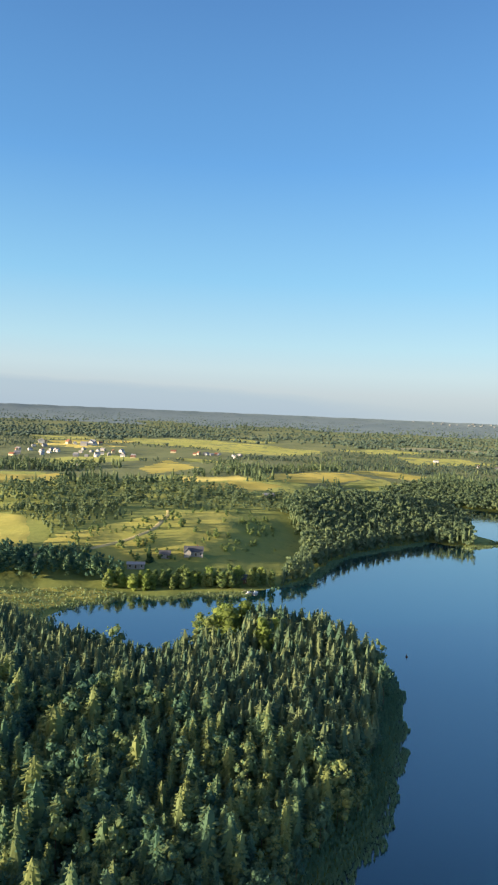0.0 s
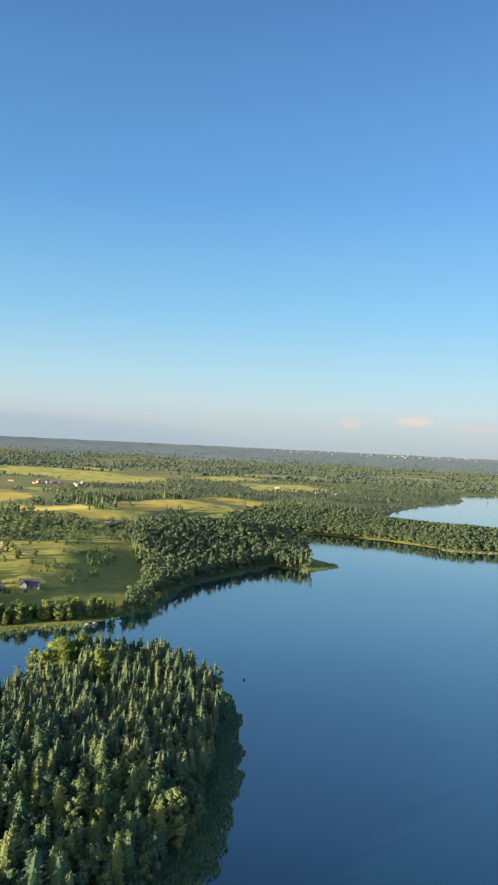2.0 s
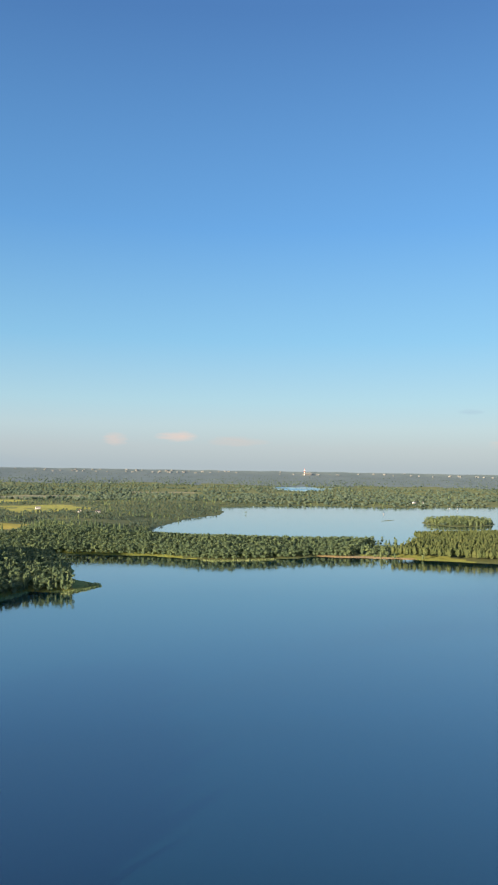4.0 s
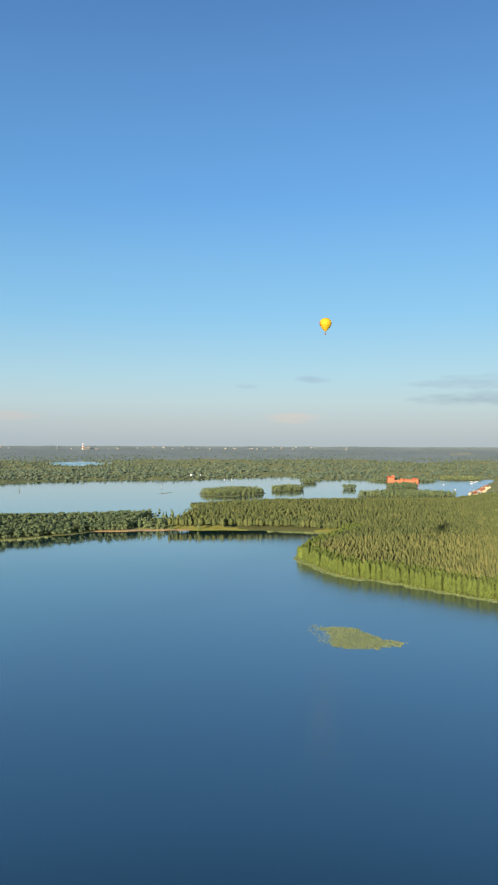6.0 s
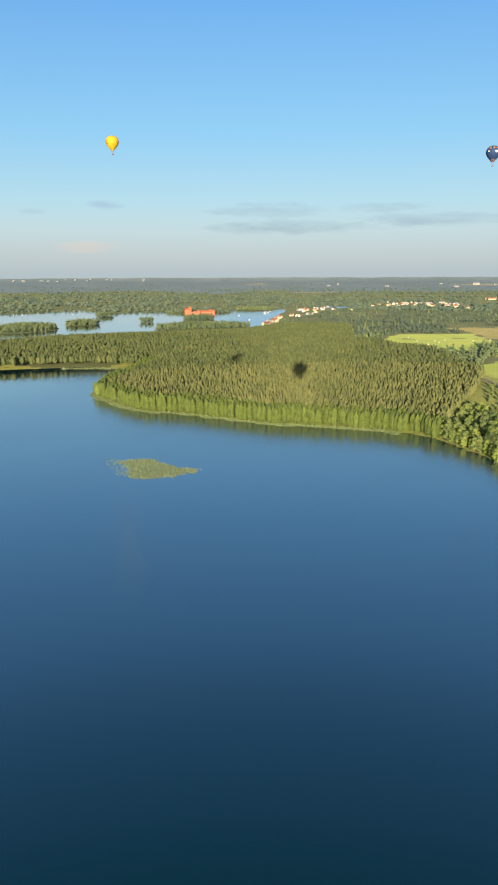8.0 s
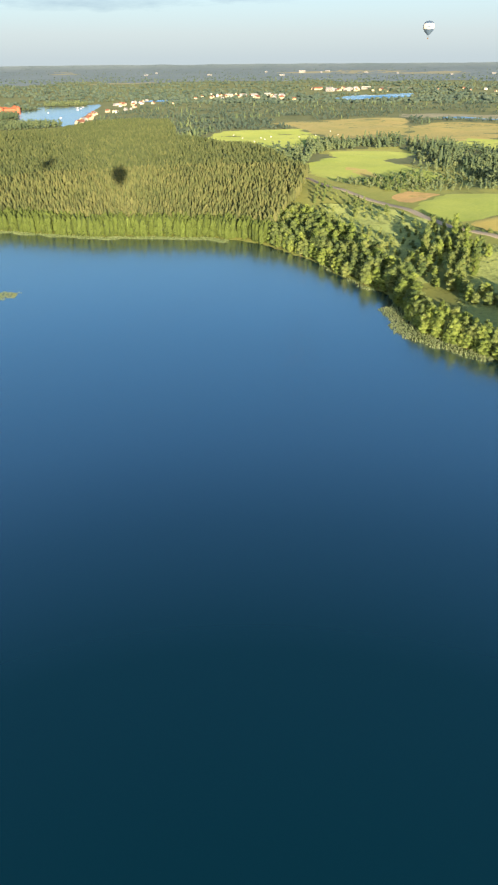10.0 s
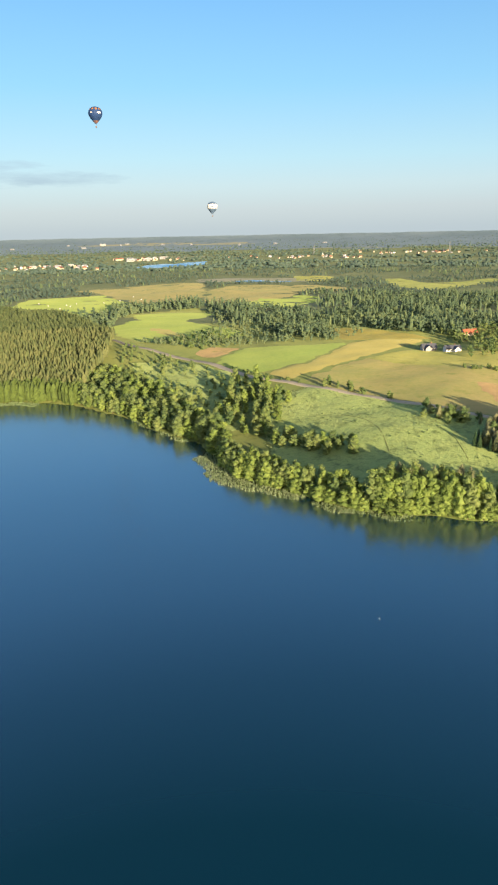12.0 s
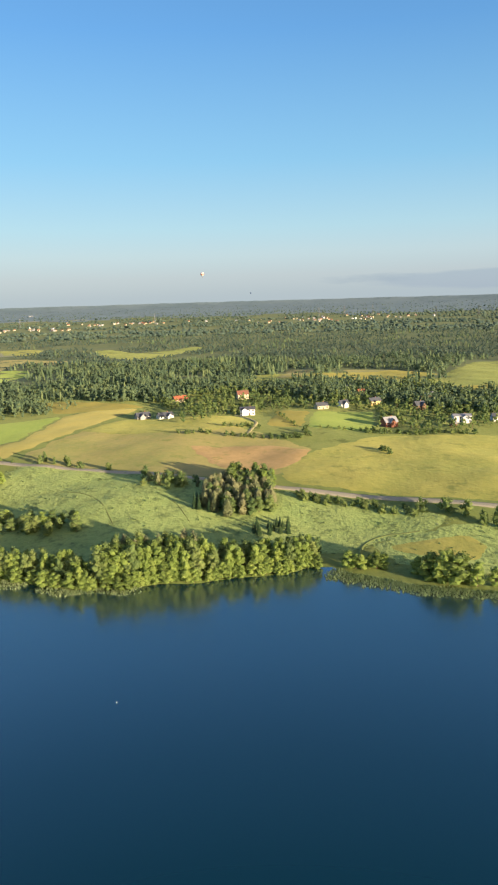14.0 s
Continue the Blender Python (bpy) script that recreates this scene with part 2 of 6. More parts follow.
def water_material():
    """Dark water under a rippled skin; sheltered bays lie smoother than the open lake."""
    m, t, b = material("lake_water", 0.1)
    co = node(t, "NewGeometry").outputs["Position"]
    body = node(t, "TexNoise", {"Vector": co, "Scale": 0.004, "Detail": 3.0})
    deep = node(t, "BsdfDiffuse", {"Color": blend(t, body.outputs[0], (0.001, 0.027, 0.038), (0.0015, 0.036, 0.05))})
    streak = node(t, "TexNoise", {"Vector": node(t, "Mapping", {0: co, 2: (0, 0, 0.6), 3: (0.004, 0.02, 1)}).outputs[0], "Scale": 1.0, "Detail": 4.0})
    sep = node(t, "SeparateXYZ", {0: co})
    calm = calc(t, "MULTIPLY", calc(t, "SUBTRACT", calc(t, "MULTIPLY_ADD", sep.outputs[0], -0.6, sep.outputs[1]), 300), 0.006)
    t.nodes[-1].use_clamp = True
    wide = calc(t, "MULTIPLY_ADD", streak.outputs[0], 0.1, 0.15)
    rough = calc(t, "MULTIPLY", wide, calc(t, "MULTIPLY_ADD", calm, -0.7, 1.0))
    rip = node(t, "TexNoise", {"Vector": co, "Scale": 0.45, "Detail": 3.0})
    bu = node(t, "Bump", {"Height": rip.outputs[0], "Strength": 0.15, "Distance": 0.25})
    skin = node(t, "BsdfGlossy", {"Color": (1, 1, 1, 1), "Roughness": rough, "Normal": bu.outputs[0]})
    lay = node(t, "LayerWeight", {"Blend": 0.5})
    curve = node(t, "ValToRGB", {"Fac": lay.outputs["Facing"]})
    e = curve.color_ramp.elements
    e[0].position, e[0].color = 0.1, (0.022, 0.022, 0.022, 1)
    e[1].position, e[1].color = 1.0, (1, 1, 1, 1)
    for p, v in ((0.3, 0.05), (0.43, 0.15), (0.53, 0.255), (0.66, 0.35), (0.826, 0.53), (0.92, 0.75)):
        k = e.new(p)
        k.color = (v, v, v, 1)
    mix = node(t, "MixShader", {0: curve.outputs[0]})
    t.links.new(deep.outputs[0], mix.inputs[1])
    t.links.new(skin.outputs[0], mix.inputs[2])
    t.links.new(mix.outputs[0], t.nodes["Material Output"].inputs["Surface"])
    return m


WATER = water_material()

# ---- lie of the land ----
NORTH_SHORE = [(-190, 362), (-190, 390), (-176, 403), (-164, 420), (-141, 428), (-130, 441), (-103, 452), (-79, 481), (-67, 503),
               (-58, 560), (-40, 613), (-17, 650), (22, 706), (45, 700), (62, 690), (90, 722), (88, 755), (72, 783), (80, 839),
               (78, 914), (51, 955), (16, 962), (-30, 966), (-30, 982), (16, 984)]
FAR_SHORE = [(91, 985), (144, 968), (194, 945), (255, 884), (306, 882), (376, 887), (404, 898), (458, 871), (494, 857),
             (556, 814), (618, 769), (650, 725), (668, 680), (625, 655), (550, 618), (492, 572), (466, 500), (461, 465),
             (474, 436), (479, 388), (485, 340), (507, 288), (519, 250)]
EAST_SHORE = [(515, 204), (496, 177), (481, 150), (455, 126), (425, 88), (405, 75), (366, 53), (351, 24), (340, 8), (328, -6),
              (326, -37), (323, -73), (323, -100), (325, -125), (311, -128), (301, -138), (288, -155), (279, -170), (272, -190)]
HOME_SHORE = [(260, -260), (220, -420), (60, -600), (-200, -560), (-330, -300), (-260, -60), (-130, 60), (-62, 120), (-25, 165),
              (-9, 195), (-3, 234), (0, 279), (-1, 310), (-5, 335), (-20, 354), (-45, 368), (-72, 374), (-95, 364), (-100, 340),
              (-102, 318), (-108, 306), (-128, 312), (-155, 322), (-178, 342)]
SECOND_LAKE = [(190, 1200), (260, 1130), (330, 1080), (450, 1050), (560, 1020), (640, 1010), (670, 1090), (850, 1080),
               (1000, 1000), (1160, 905), (1250, 930), (1500, 1110), (1800, 1280), (2060, 1430), (2091, 1480), (1978, 1552),
               (1830, 1600), (1736, 1748), (1560, 1760), (1661, 2024), (1376, 2041), (1242, 2006), (1000, 2116), (825, 2134),
               (617, 2090), (558, 1838), (515, 1727), (410, 1625), (281, 1379), (244, 1260), (186, 1218)]
# islands: middle, half axes, turn
ISLANDS = [(985, 1400, 105, 78, 35), (1175, 1425, 62, 45, 40), (1440, 1650, 50, 26, 30), (1345, 1375, 36, 20, 40),
           (1270, 1110, 120, 60, -32), (1750, 1560, 120, 62, -40), (595, 1765, 26, 7, -20), (1500, 1330, 80, 45, 40),
           (1980, 1500, 75, 40, -35), (860, 1500, 45, 9, 30)]
SWELLS = [(850, 560, 180, 6), (660, 400, 100, 3), (960, 900, 150, 1), (830, 720, 230, -4), (640, -60, 170, 4), (520, -180, 90, 2), (760, 120, 160, 2),
          (-230, 600, 110, 6), (-200, 1050, 300, 11), (-420, 700, 180, 8), (60, 800, 90, 3), (300, 985, 80, 2), (900, -250, 240, 6)]
HOME_LAKE = NORTH_SHORE + FAR_SHORE + EAST_SHORE + HOME_SHORE


def smooth(u):
    u = np.clip(u, 0, 1)
    return u * u * (3 - 2 * u)


def signed(poly, x, y):
    """Distance to the outline, positive outside it."""
    p = np.array(poly, float)
    q = np.roll(p, -1, axis=0)
    best = np.full(x.shape, 1e12)
    inside = np.zeros(x.shape, bool)
    for (ax, ay), (bx, by) in zip(p, q):
        dx, dy = bx - ax, by - ay
        k = np.clip(((x - ax) * dx + (y - ay) * dy) / (dx * dx + dy * dy + 1e-9), 0, 1)
        best = np.minimum(best, (x - ax - k * dx) ** 2 + (y - ay - k * dy) ** 2)
        if ay != by:
            inside ^= ((ay > y) != (by > y)) & (x < (bx - ax) * (y - ay) / (by - ay) + ax)
    return np.where(inside, -1, 1) * np.sqrt(best)


def waves(x, y, length, seed):
    """Soft unevenness between about -1 and 1."""
    r = np.random.default_rng(seed)
    out = np.zeros(np.shape(x))
    for k in range(7):
        a, p, f = r.uniform(0, 6.28), r.uniform(0, 6.28), 6.28 / (length * r.uniform(0.6, 1.6))
        out = out + np.sin((x * np.cos(a) + y * np.sin(a)) * f + p + 0.8 * np.sin((x * np.sin(a) - y * np.cos(a)) * f * 0.7))
    return out / 3.2


def shore(x, y):
    """Metres from the water's edge, negative on the water."""
    s = np.minimum(signed(HOME_LAKE, x, y), signed(SECOND_LAKE, x, y))
    s = s + 2.2 * waves(x, y, 28, 5) * np.clip(np.abs(s) / 3, 0.4, 1) * (np.hypot(x, y) < 1100)
    for cx, cy, a, b, turn in ISLANDS:
        c, d = math.cos(radians(turn)), math.sin(radians(turn))
        u, v = (x - cx) * c + (y - cy) * d, -(x - cx) * d + (y - cy) * c
        s = np.maximum(s, (1 - np.hypot(u / a, v / b)) * b * (1 + 0.15 * waves(x, y, 60, 9)))
    return s


def height(x, y, s=None):
    x, y = np.asarray(x, float), np.asarray(y, float)
    s = shore(x, y) if s is None else s
    inland = smooth((s - 4) / 150)
    up = 8 * inland + 1.6 * waves(x, y, 170, 3) * inland + 0.35 * waves(x, y, 35, 4) * smooth(s / 40)
    for cx, cy, r, h in SWELLS:
        up = up + h * np.exp(-((x - cx) ** 2 + (y - cy) ** 2) / (2 * r * r)) * smooth((s - 2) / 110)
    z = np.where(s > 0, np.minimum(s, 7) * 0.11 + up, np.maximum(s * 0.3, -5))
    # beyond 2.4 km the land is bent up to fit the camera's horizon
    r = np.hypot(x, y)
    d = 2400 - 2500 * np.log(np.clip(1 - (r - 2400) / 2545, 1e-3, 1))
    return z + np.where(r > 2400, np.maximum(120 - 120 * r / np.maximum(d, 1), 0), 0)


from mathutils.geometry import delaunay_2d_cdt

# ---- building helpers ----
def raw_mesh(name, verts, faces, mats, index=None, tone=None, flat=True):
    """A mesh from arrays: verts (n, 3); faces (m, 3)."""
    me = bpy.data.meshes.new(name)
    verts, faces = np.asarray(verts, np.float32), np.asarray(faces, np.int32)
    k = faces.shape[1]
    me.vertices.add(len(verts))
    me.loops.add(faces.size)
    me.polygons.add(len(faces))
    me.vertices.foreach_set("co", verts.ravel())
    me.loops.foreach_set("vertex_index", faces.ravel())
    me.polygons.foreach_set("loop_start", np.arange(0, faces.size, k, dtype=np.int32))
    me.polygons.foreach_set("use_smooth", np.full(len(faces), not flat))
    for m in mats:
        me.materials.append(m)
    if index is not None:
        me.polygons.foreach_set("material_index", np.asarray(index, np.int32))
    if tone is not None:
        at = me.attributes.new("tone", "FLOAT", "POINT")
        at.data.foreach_set("value", np.asarray(tone, np.float32))
    me.update(calc_edges=True)
    return me


def part(name, bm, mat, parent=None, label=""):
    me = bpy.data.meshes.new(name)
    bm.to_mesh(me)
    bm.free()
    me.materials.append(mat)
    ob = new(name, me)
    ob.parent = parent
    return tagged(ob, label)


def ground_z(x, y):
    return float(height(np.array([x]), np.array([y]))[0])


def outline(poly, step):
    """The outline walked in even steps, corners eased."""
    p = np.array(poly, float)
    q = np.roll(p, -1, axis=0)
    pts = [a + (b - a) * k / n for a, b in zip(p, q) for n in [max(1, int(np.hypot(*(b - a)) / step))] for k in range(n)]
    p = np.array(pts)
    for _ in range(2):
        p = 0.25 * np.roll(p, 1, 0) + 0.5 * p + 0.25 * np.roll(p, -1, 0)
    return p


def patch(name, poly, mat, label, category="field", lift=0.25, rough=1.5, step=7):
    """A field or bed that lies on the land."""
    p = outline(poly, step)
    p = p + rough * np.stack([waves(p[:, 0], p[:, 1], 22, 31), waves(p[:, 0], p[:, 1], 22, 32)], 1)
    n = len(p)
    lo, hi = p.min(0), p.max(0)
    gap = max(5.0, float((hi - lo).max()) / 40)
    gx, gy = np.meshgrid(np.arange(lo[0], hi[0], gap), np.arange(lo[1], hi[1], gap))
    gx, gy = gx.ravel(), gy.ravel()
    inner = signed([tuple(q) for q in p], gx, gy) < -0.6 * gap
    flat_ = [Vector(q) for q in p] + [Vector(q) for q in zip(gx[inner], gy[inner])]
    out = delaunay_2d_cdt(flat_, [(i, (i + 1) % n) for i in range(n)], [], 1, 1e-4)
    v = np.array([tuple(q) for q in out[0]])
    tri = [tuple(q) for q in out[2]]
    z = height(v[:, 0], v[:, 1]) + lift
    rim = np.array([any(k < n for k in src) for src in out[3]])
    z[rim] -= lift + 0.1
    ob = new(name, raw_mesh(name, np.column_stack([v, z]), np.array(tri), [mat], flat=False))
    return tagged(ob, label, category, kind="structure")


def strip(name, line, width, mat, label, category="road", lift=0.35, kerb=0.15):
    """A road or track along a line, with real thickness at its edges."""
    p = np.array(line, float)
    pts = [a + (b - a) * k / 8 for a, b in zip(p[:-1], p[1:]) for k in range(8)] + [p[-1]]
    p = np.array(pts)
    for _ in range(10):
        p[1:-1] = 0.25 * p[:-2] + 0.5 * p[1:-1] + 0.25 * p[2:]
    d = np.gradient(p, axis=0)
    d /= np.linalg.norm(d, axis=1)[:, None]
    nrm = np.column_stack([-d[:, 1], d[:, 0]])
    rows_ = []
    for off, dz in ((-0.56, -0.3), (-0.5, 0), (-0.25, 0.06), (0, 0.1), (0.25, 0.06), (0.5, 0), (0.56, -0.3)):
        q = p + nrm * off * width
        z = height(q[:, 0], q[:, 1]) + lift + dz * (1 if dz > 0 else lift / 0.3 + kerb)
        rows_.append(np.column_stack([q, z]))
    v = np.concatenate(rows_)
    n = len(p)
    tri = []
    for r in range(6):
        for i in range(n - 1):
            a, b = r * n + i, (r + 1) * n + i
            tri += [(a, a + 1, b + 1), (a, b + 1, b)]
    ob = new(name, raw_mesh(name, v, np.array(tri), [mat], flat=False))
    return tagged(ob, label, category, kind="structure")


# ---- ground, one sheet to the horizon ----
def build_ground():
    fine = np.arange(-36, 128, 0.38)
    coarse = np.arange(128, 324, 3.5)
    az = np.radians(np.concatenate([fine, coarse]))
    rad = np.concatenate([[0.0], 60 * np.exp(np.arange(0, math.log(4940 / 60) + 0.0186, 0.0185))])
    rad[-1] = 4940
    A, R = np.meshgrid(az, rad)
    x, y = (R * np.sin(A)).ravel(), (R * np.cos(A)).ravel()
    z = height(x, y)
    n, m = len(az), len(rad)
    i, j = np.meshgrid(np.arange(m - 1), np.arange(n), indexing="ij")
    j2 = (j + 1) % n
    quad = np.stack([i * n + j, i * n + j2, (i + 1) * n + j2, (i + 1) * n + j], -1).reshape(-1, 4)
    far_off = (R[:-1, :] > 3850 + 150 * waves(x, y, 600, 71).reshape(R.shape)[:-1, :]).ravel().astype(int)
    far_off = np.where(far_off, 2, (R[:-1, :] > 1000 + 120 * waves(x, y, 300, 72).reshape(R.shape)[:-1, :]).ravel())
    ob = new("ground", raw_mesh("ground", np.column_stack([x, y, z]), quad, [GRASS, FLOOR, HAZE_CANOPY], far_off, flat=False))
    tagged(ob, "rolling grassy land with scattered scrub round the lakes", "ground", kind="structure")


build_ground()


def build_water():
    a = np.radians(np.arange(0, 360, 3))
    v = np.concatenate([[(0, 0, 0)], np.column_stack([2600 * np.sin(a), 2600 * np.cos(a), 0 * a])])
    n = len(a)
    tri = np.array([(0, 1 + (i + 1) % n, 1 + i) for i in range(n)])
    ob = new("water", raw_mesh("water", v, tri, [WATER]))
    tagged(ob, "calm dark blue lake water reflecting the evening sky", "water", kind="structure")


build_water()


# ---- trees ----
def conifer_shape(r, tiers, per, base=0.12, wide=0.2, power=0.85, rag=0.25, spray=(0.38, 0.6)):
    """Drooping sprays in tiers round a stem of height 1."""
    V, F = [], []
    for k in range(tiers):
        u = (k + r.uniform(0, 0.6)) / tiers
        z = base + (1 - base) * u
        rad = wide * (1 - u) ** power + 0.012
        cnt = max(3, int(round(per * (0.45 + 0.55 * (1 - u)))))
        a0 = r.uniform(0, 6.28)
        for q in range(cnt):
            a = a0 + 6.283 * q / cnt + r.uniform(-0.3, 0.3)
            L = rad * r.uniform(1 - rag, 1 + rag)
            w = L * r.uniform(*spray) + 0.008
            dz = -L * r.uniform(0.15, 0.5)
            c, s = math.cos(a), math.sin(a)
            top = z + 0.55 / tiers
            i = len(V)
            V += [(0, 0, top), (c * L * 0.62 - s * w, s * L * 0.62 + c * w, z + dz * 0.9),
                  (c * L, s * L, z + dz * 0.6), (c * L * 0.62 + s * w, s * L * 0.62 - c * w, z + dz * 0.9)]
            F += [(i, i + 1, i + 2), (i, i + 2, i + 3)]
    return np.array(V), np.array(F)


OCTA = (np.array([(1, 0, 0), (-1, 0, 0), (0, 1, 0), (0, -1, 0), (0, 0, 1), (0, 0, -1)], float),
        np.array([(0, 2, 4), (2, 1, 4), (1, 3, 4), (3, 0, 4), (2, 0, 5), (1, 2, 5), (3, 1, 5), (0, 3, 5)]))


def ico(level):
    bm = bmesh.new()
    bmesh.ops.create_icosphere(bm, subdivisions=level, radius=1)
    v = np.array([tuple(w.co) for w in bm.verts])
    f = np.array([[w.index for w in q.verts] for q in bm.faces])
    bm.free()
    return v, f


def leafy_shape(r, lobes, cards, base=0.16, wide=0.24, size=0.05, core="octa", full=0.74, lump=(0.5, 0.72), spread=0.62):
    """A crown of several lobes, each a cloud of small sprays of leaves."""
    V, F = [], []
    n = 0
    centres = []
    for k in range(lobes):
        u = (k + 0.5) / lobes
        z = base + 0.08 + (0.92 - base - 0.1) * u
        ring = wide * math.sin(math.pi * (0.22 + 0.72 * u)) * spread
        a = k * 2.4 + r.uniform(-0.5, 0.5)
        rad = wide * r.uniform(*lump) * (1.05 - 0.35 * u)
        centres.append((ring * math.cos(a), ring * math.sin(a), min(z, 1 - rad * 0.9), rad))
    centres.append((0, 0, base + (1 - base) * 0.5, wide * 0.75))
    for cx, cy, cz, rad in centres:
        if core:
            v, f = ico(1) if core == "round" else OCTA
            v = v * (full * rad * r.uniform(0.8, 1.15, (len(v), 1)))
            V.append(v + (cx, cy, cz))
            F.append(f + n)
            n += len(v)
        for q in range(cards):
            d = r.normal(size=3)
            d /= np.linalg.norm(d)
            if d[2] < -0.4:
                d[2] *= -0.5
            p = np.array((cx, cy, cz)) + d * rad * r.uniform(0.72, 1.12) * (1, 1, 1.1)
            nn = d + r.normal(size=3) * 0.45
            nn /= np.linalg.norm(nn)
            t1 = np.cross(nn, (0.3, 0.2, 1))
            t1 /= np.linalg.norm(t1)
            t2 = np.cross(nn, t1)
            s = size * r.uniform(0.6, 1.3)
            V.append(np.array([p - t1 * s, p - t2 * s * 0.9 - nn * s * 0.4, p + t1 * s * 1.1, p + t2 * s - nn * s * 0.3]))
            F.append(np.array([(0, 1, 2), (0, 2, 3)]) + n)
            n += 4
    return np.concatenate(V), np.concatenate(F)


def ogive_shape(r, sides, rings, sprays, base, wide, size, droop=0.3, power=0.75):
    """A conifer's crown: a rounded, uneven cone of needles with small sprays standing out of it."""
    def girth(u):
        return wide * (1 - u) ** power * min(1.0, 0.62 + 1.6 * u)

    V, F = [], []
    for k in range(rings):
        u = k / rings
        for q in range(sides):
            a = 6.283 * (q + 0.5 * (k % 2)) / sides + r.uniform(-0.2, 0.2)
            w = girth(u) * r.uniform(0.5, 0.95)
            V.append((w * math.cos(a), w * math.sin(a), base + (1 - base) * (u + r.uniform(-0.3, 0.3) / rings)))
    V.append((r.uniform(-0.01, 0.01), r.uniform(-0.01, 0.01), 1.0))
    for k in range(rings - 1):
        for q in range(sides):
            a, b = k * sides + q, k * sides + (q + 1) % sides
            F += [(a, b, b + sides), (a, b + sides, a + sides)]
    top = (rings - 1) * sides
    F += [(top + q, top + (q + 1) % sides, len(V) - 1) for q in range(sides)]
    for k in range(sprays):
        u = r.uniform(0, 1) ** 1.15 * 0.96
        a = k * 2.4 + r.uniform(-0.5, 0.5)
        w0 = girth(u) * r.uniform(0.55, 0.95) + 0.004
        s = size * r.uniform(0.6, 1.35) * (1 - 0.45 * u)
        z = base + (1 - base) * u
        c, d = math.cos(a), math.sin(a)
        dz = -s * droop * r.uniform(0.2, 1.6)
        i = len(V)
        V += [(c * w0 * 0.6, d * w0 * 0.6, z + s * 0.5), (c * (w0 + s * 0.35) - d * s * 0.5, d * (w0 + s * 0.35) + c * s * 0.5, z + dz * 0.5),
              (c * (w0 + s), d * (w0 + s), z + dz + s * 0.15), (c * (w0 + s * 0.35) + d * s * 0.5, d * (w0 + s * 0.35) - c * s * 0.5, z + dz * 0.5)]
        F += [(i, i + 1, i + 2), (i, i + 2, i + 3)]
    return np.array(V), np.array(F)


def puff_shape(r, level=1, wide=0.4, tall=0.5):
    v, f = ico(level)
    v = v * r.uniform(0.72, 1.25, (len(v), 1)) * (wide, wide, tall) + (0, 0, 0.5)
    return v, f


def spire_shape(r, sides=6):
    V, F = [], []
    for z0, z1, w in ((0.1, 0.62, 0.2), (0.42, 1.0, 0.14)):
        i = len(V)
        V.append((0, 0, z1))
        for k in range(sides):
            a = 6.283 * k / sides + z0 * 3
            w2 = w * r.uniform(0.7, 1.3)
            V.append((w2 * math.cos(a), w2 * math.sin(a), z0 + r.uniform(-0.05, 0.05)))
        F += [(i, i + 1 + k, i + 1 + (k + 1) % sides) for k in range(sides)]
    return np.array(V), np.array(F)


RNG = np.random.default_rng(11)
CONIFER_NEAR = [ogive_shape(RNG, 6, 3, 38, 0.25, RNG.uniform(0.14, 0.18), 0.065, 0.1, 0.62) for _ in range(7)]
SHAGGY_PINE = [ogive_shape(RNG, 7, 5, 150, 0.12, RNG.uniform(0.15, 0.2), 0.055, 0.1, RNG.uniform(0.4, 0.7)) for _ in range(7)]
SPRUCE_NEAR = [conifer_shape(RNG, 22, 12, 0.03, RNG.uniform(0.16, 0.2), 0.9, 0.35) for _ in range(3)]
PINE_MID = [ogive_shape(RNG, 5, 3, 4, 0.42, RNG.uniform(0.14, 0.17), 0.075, 0.1, RNG.uniform(0.36, 0.55)) for _ in range(8)]
PINE_FAR = [ogive_shape(RNG, 5, 3, 0, 0.42, RNG.uniform(0.15, 0.18), 0.075, 0.1, RNG.uniform(0.36, 0.55)) for _ in range(6)]
COLUMN = [ogive_shape(RNG, 7, 5, 34, 0.0, RNG.uniform(0.2, 0.24), 0.075, 0.0, RNG.uniform(0.25, 0.36)) for _ in range(6)]
CONIFER_FAR = [ogive_shape(RNG, 5, 3, 12, 0.08, RNG.uniform(0.17, 0.22), 0.1, 0.3, RNG.uniform(0.5, 0.75)) for _ in range(4)]
LEAFY_NEAR = [leafy_shape(RNG, 7, 20, 0.14, RNG.uniform(0.2, 0.25), 0.028, "round", 0.66) for _ in range(6)]
LEAFY_MID = [leafy_shape(RNG, 3, 9, 0.0, RNG.uniform(0.25, 0.31), 0.048, "round", 0.82, (0.6, 0.8), 0.5) for _ in range(6)]
LEAFY_FAR = [leafy_shape(RNG, 3, 7, 0.02, RNG.uniform(0.27, 0.34), 0.065, full=0.78) for _ in range(6)]
PUFF = [puff_shape(RNG) for _ in range(6)]
TUFT = [leafy_shape(RNG, 2, 3, 0.0, RNG.uniform(0.28, 0.36), 0.11) for _ in range(6)]
SPIRE = [spire_shape(RNG) for _ in range(5)]


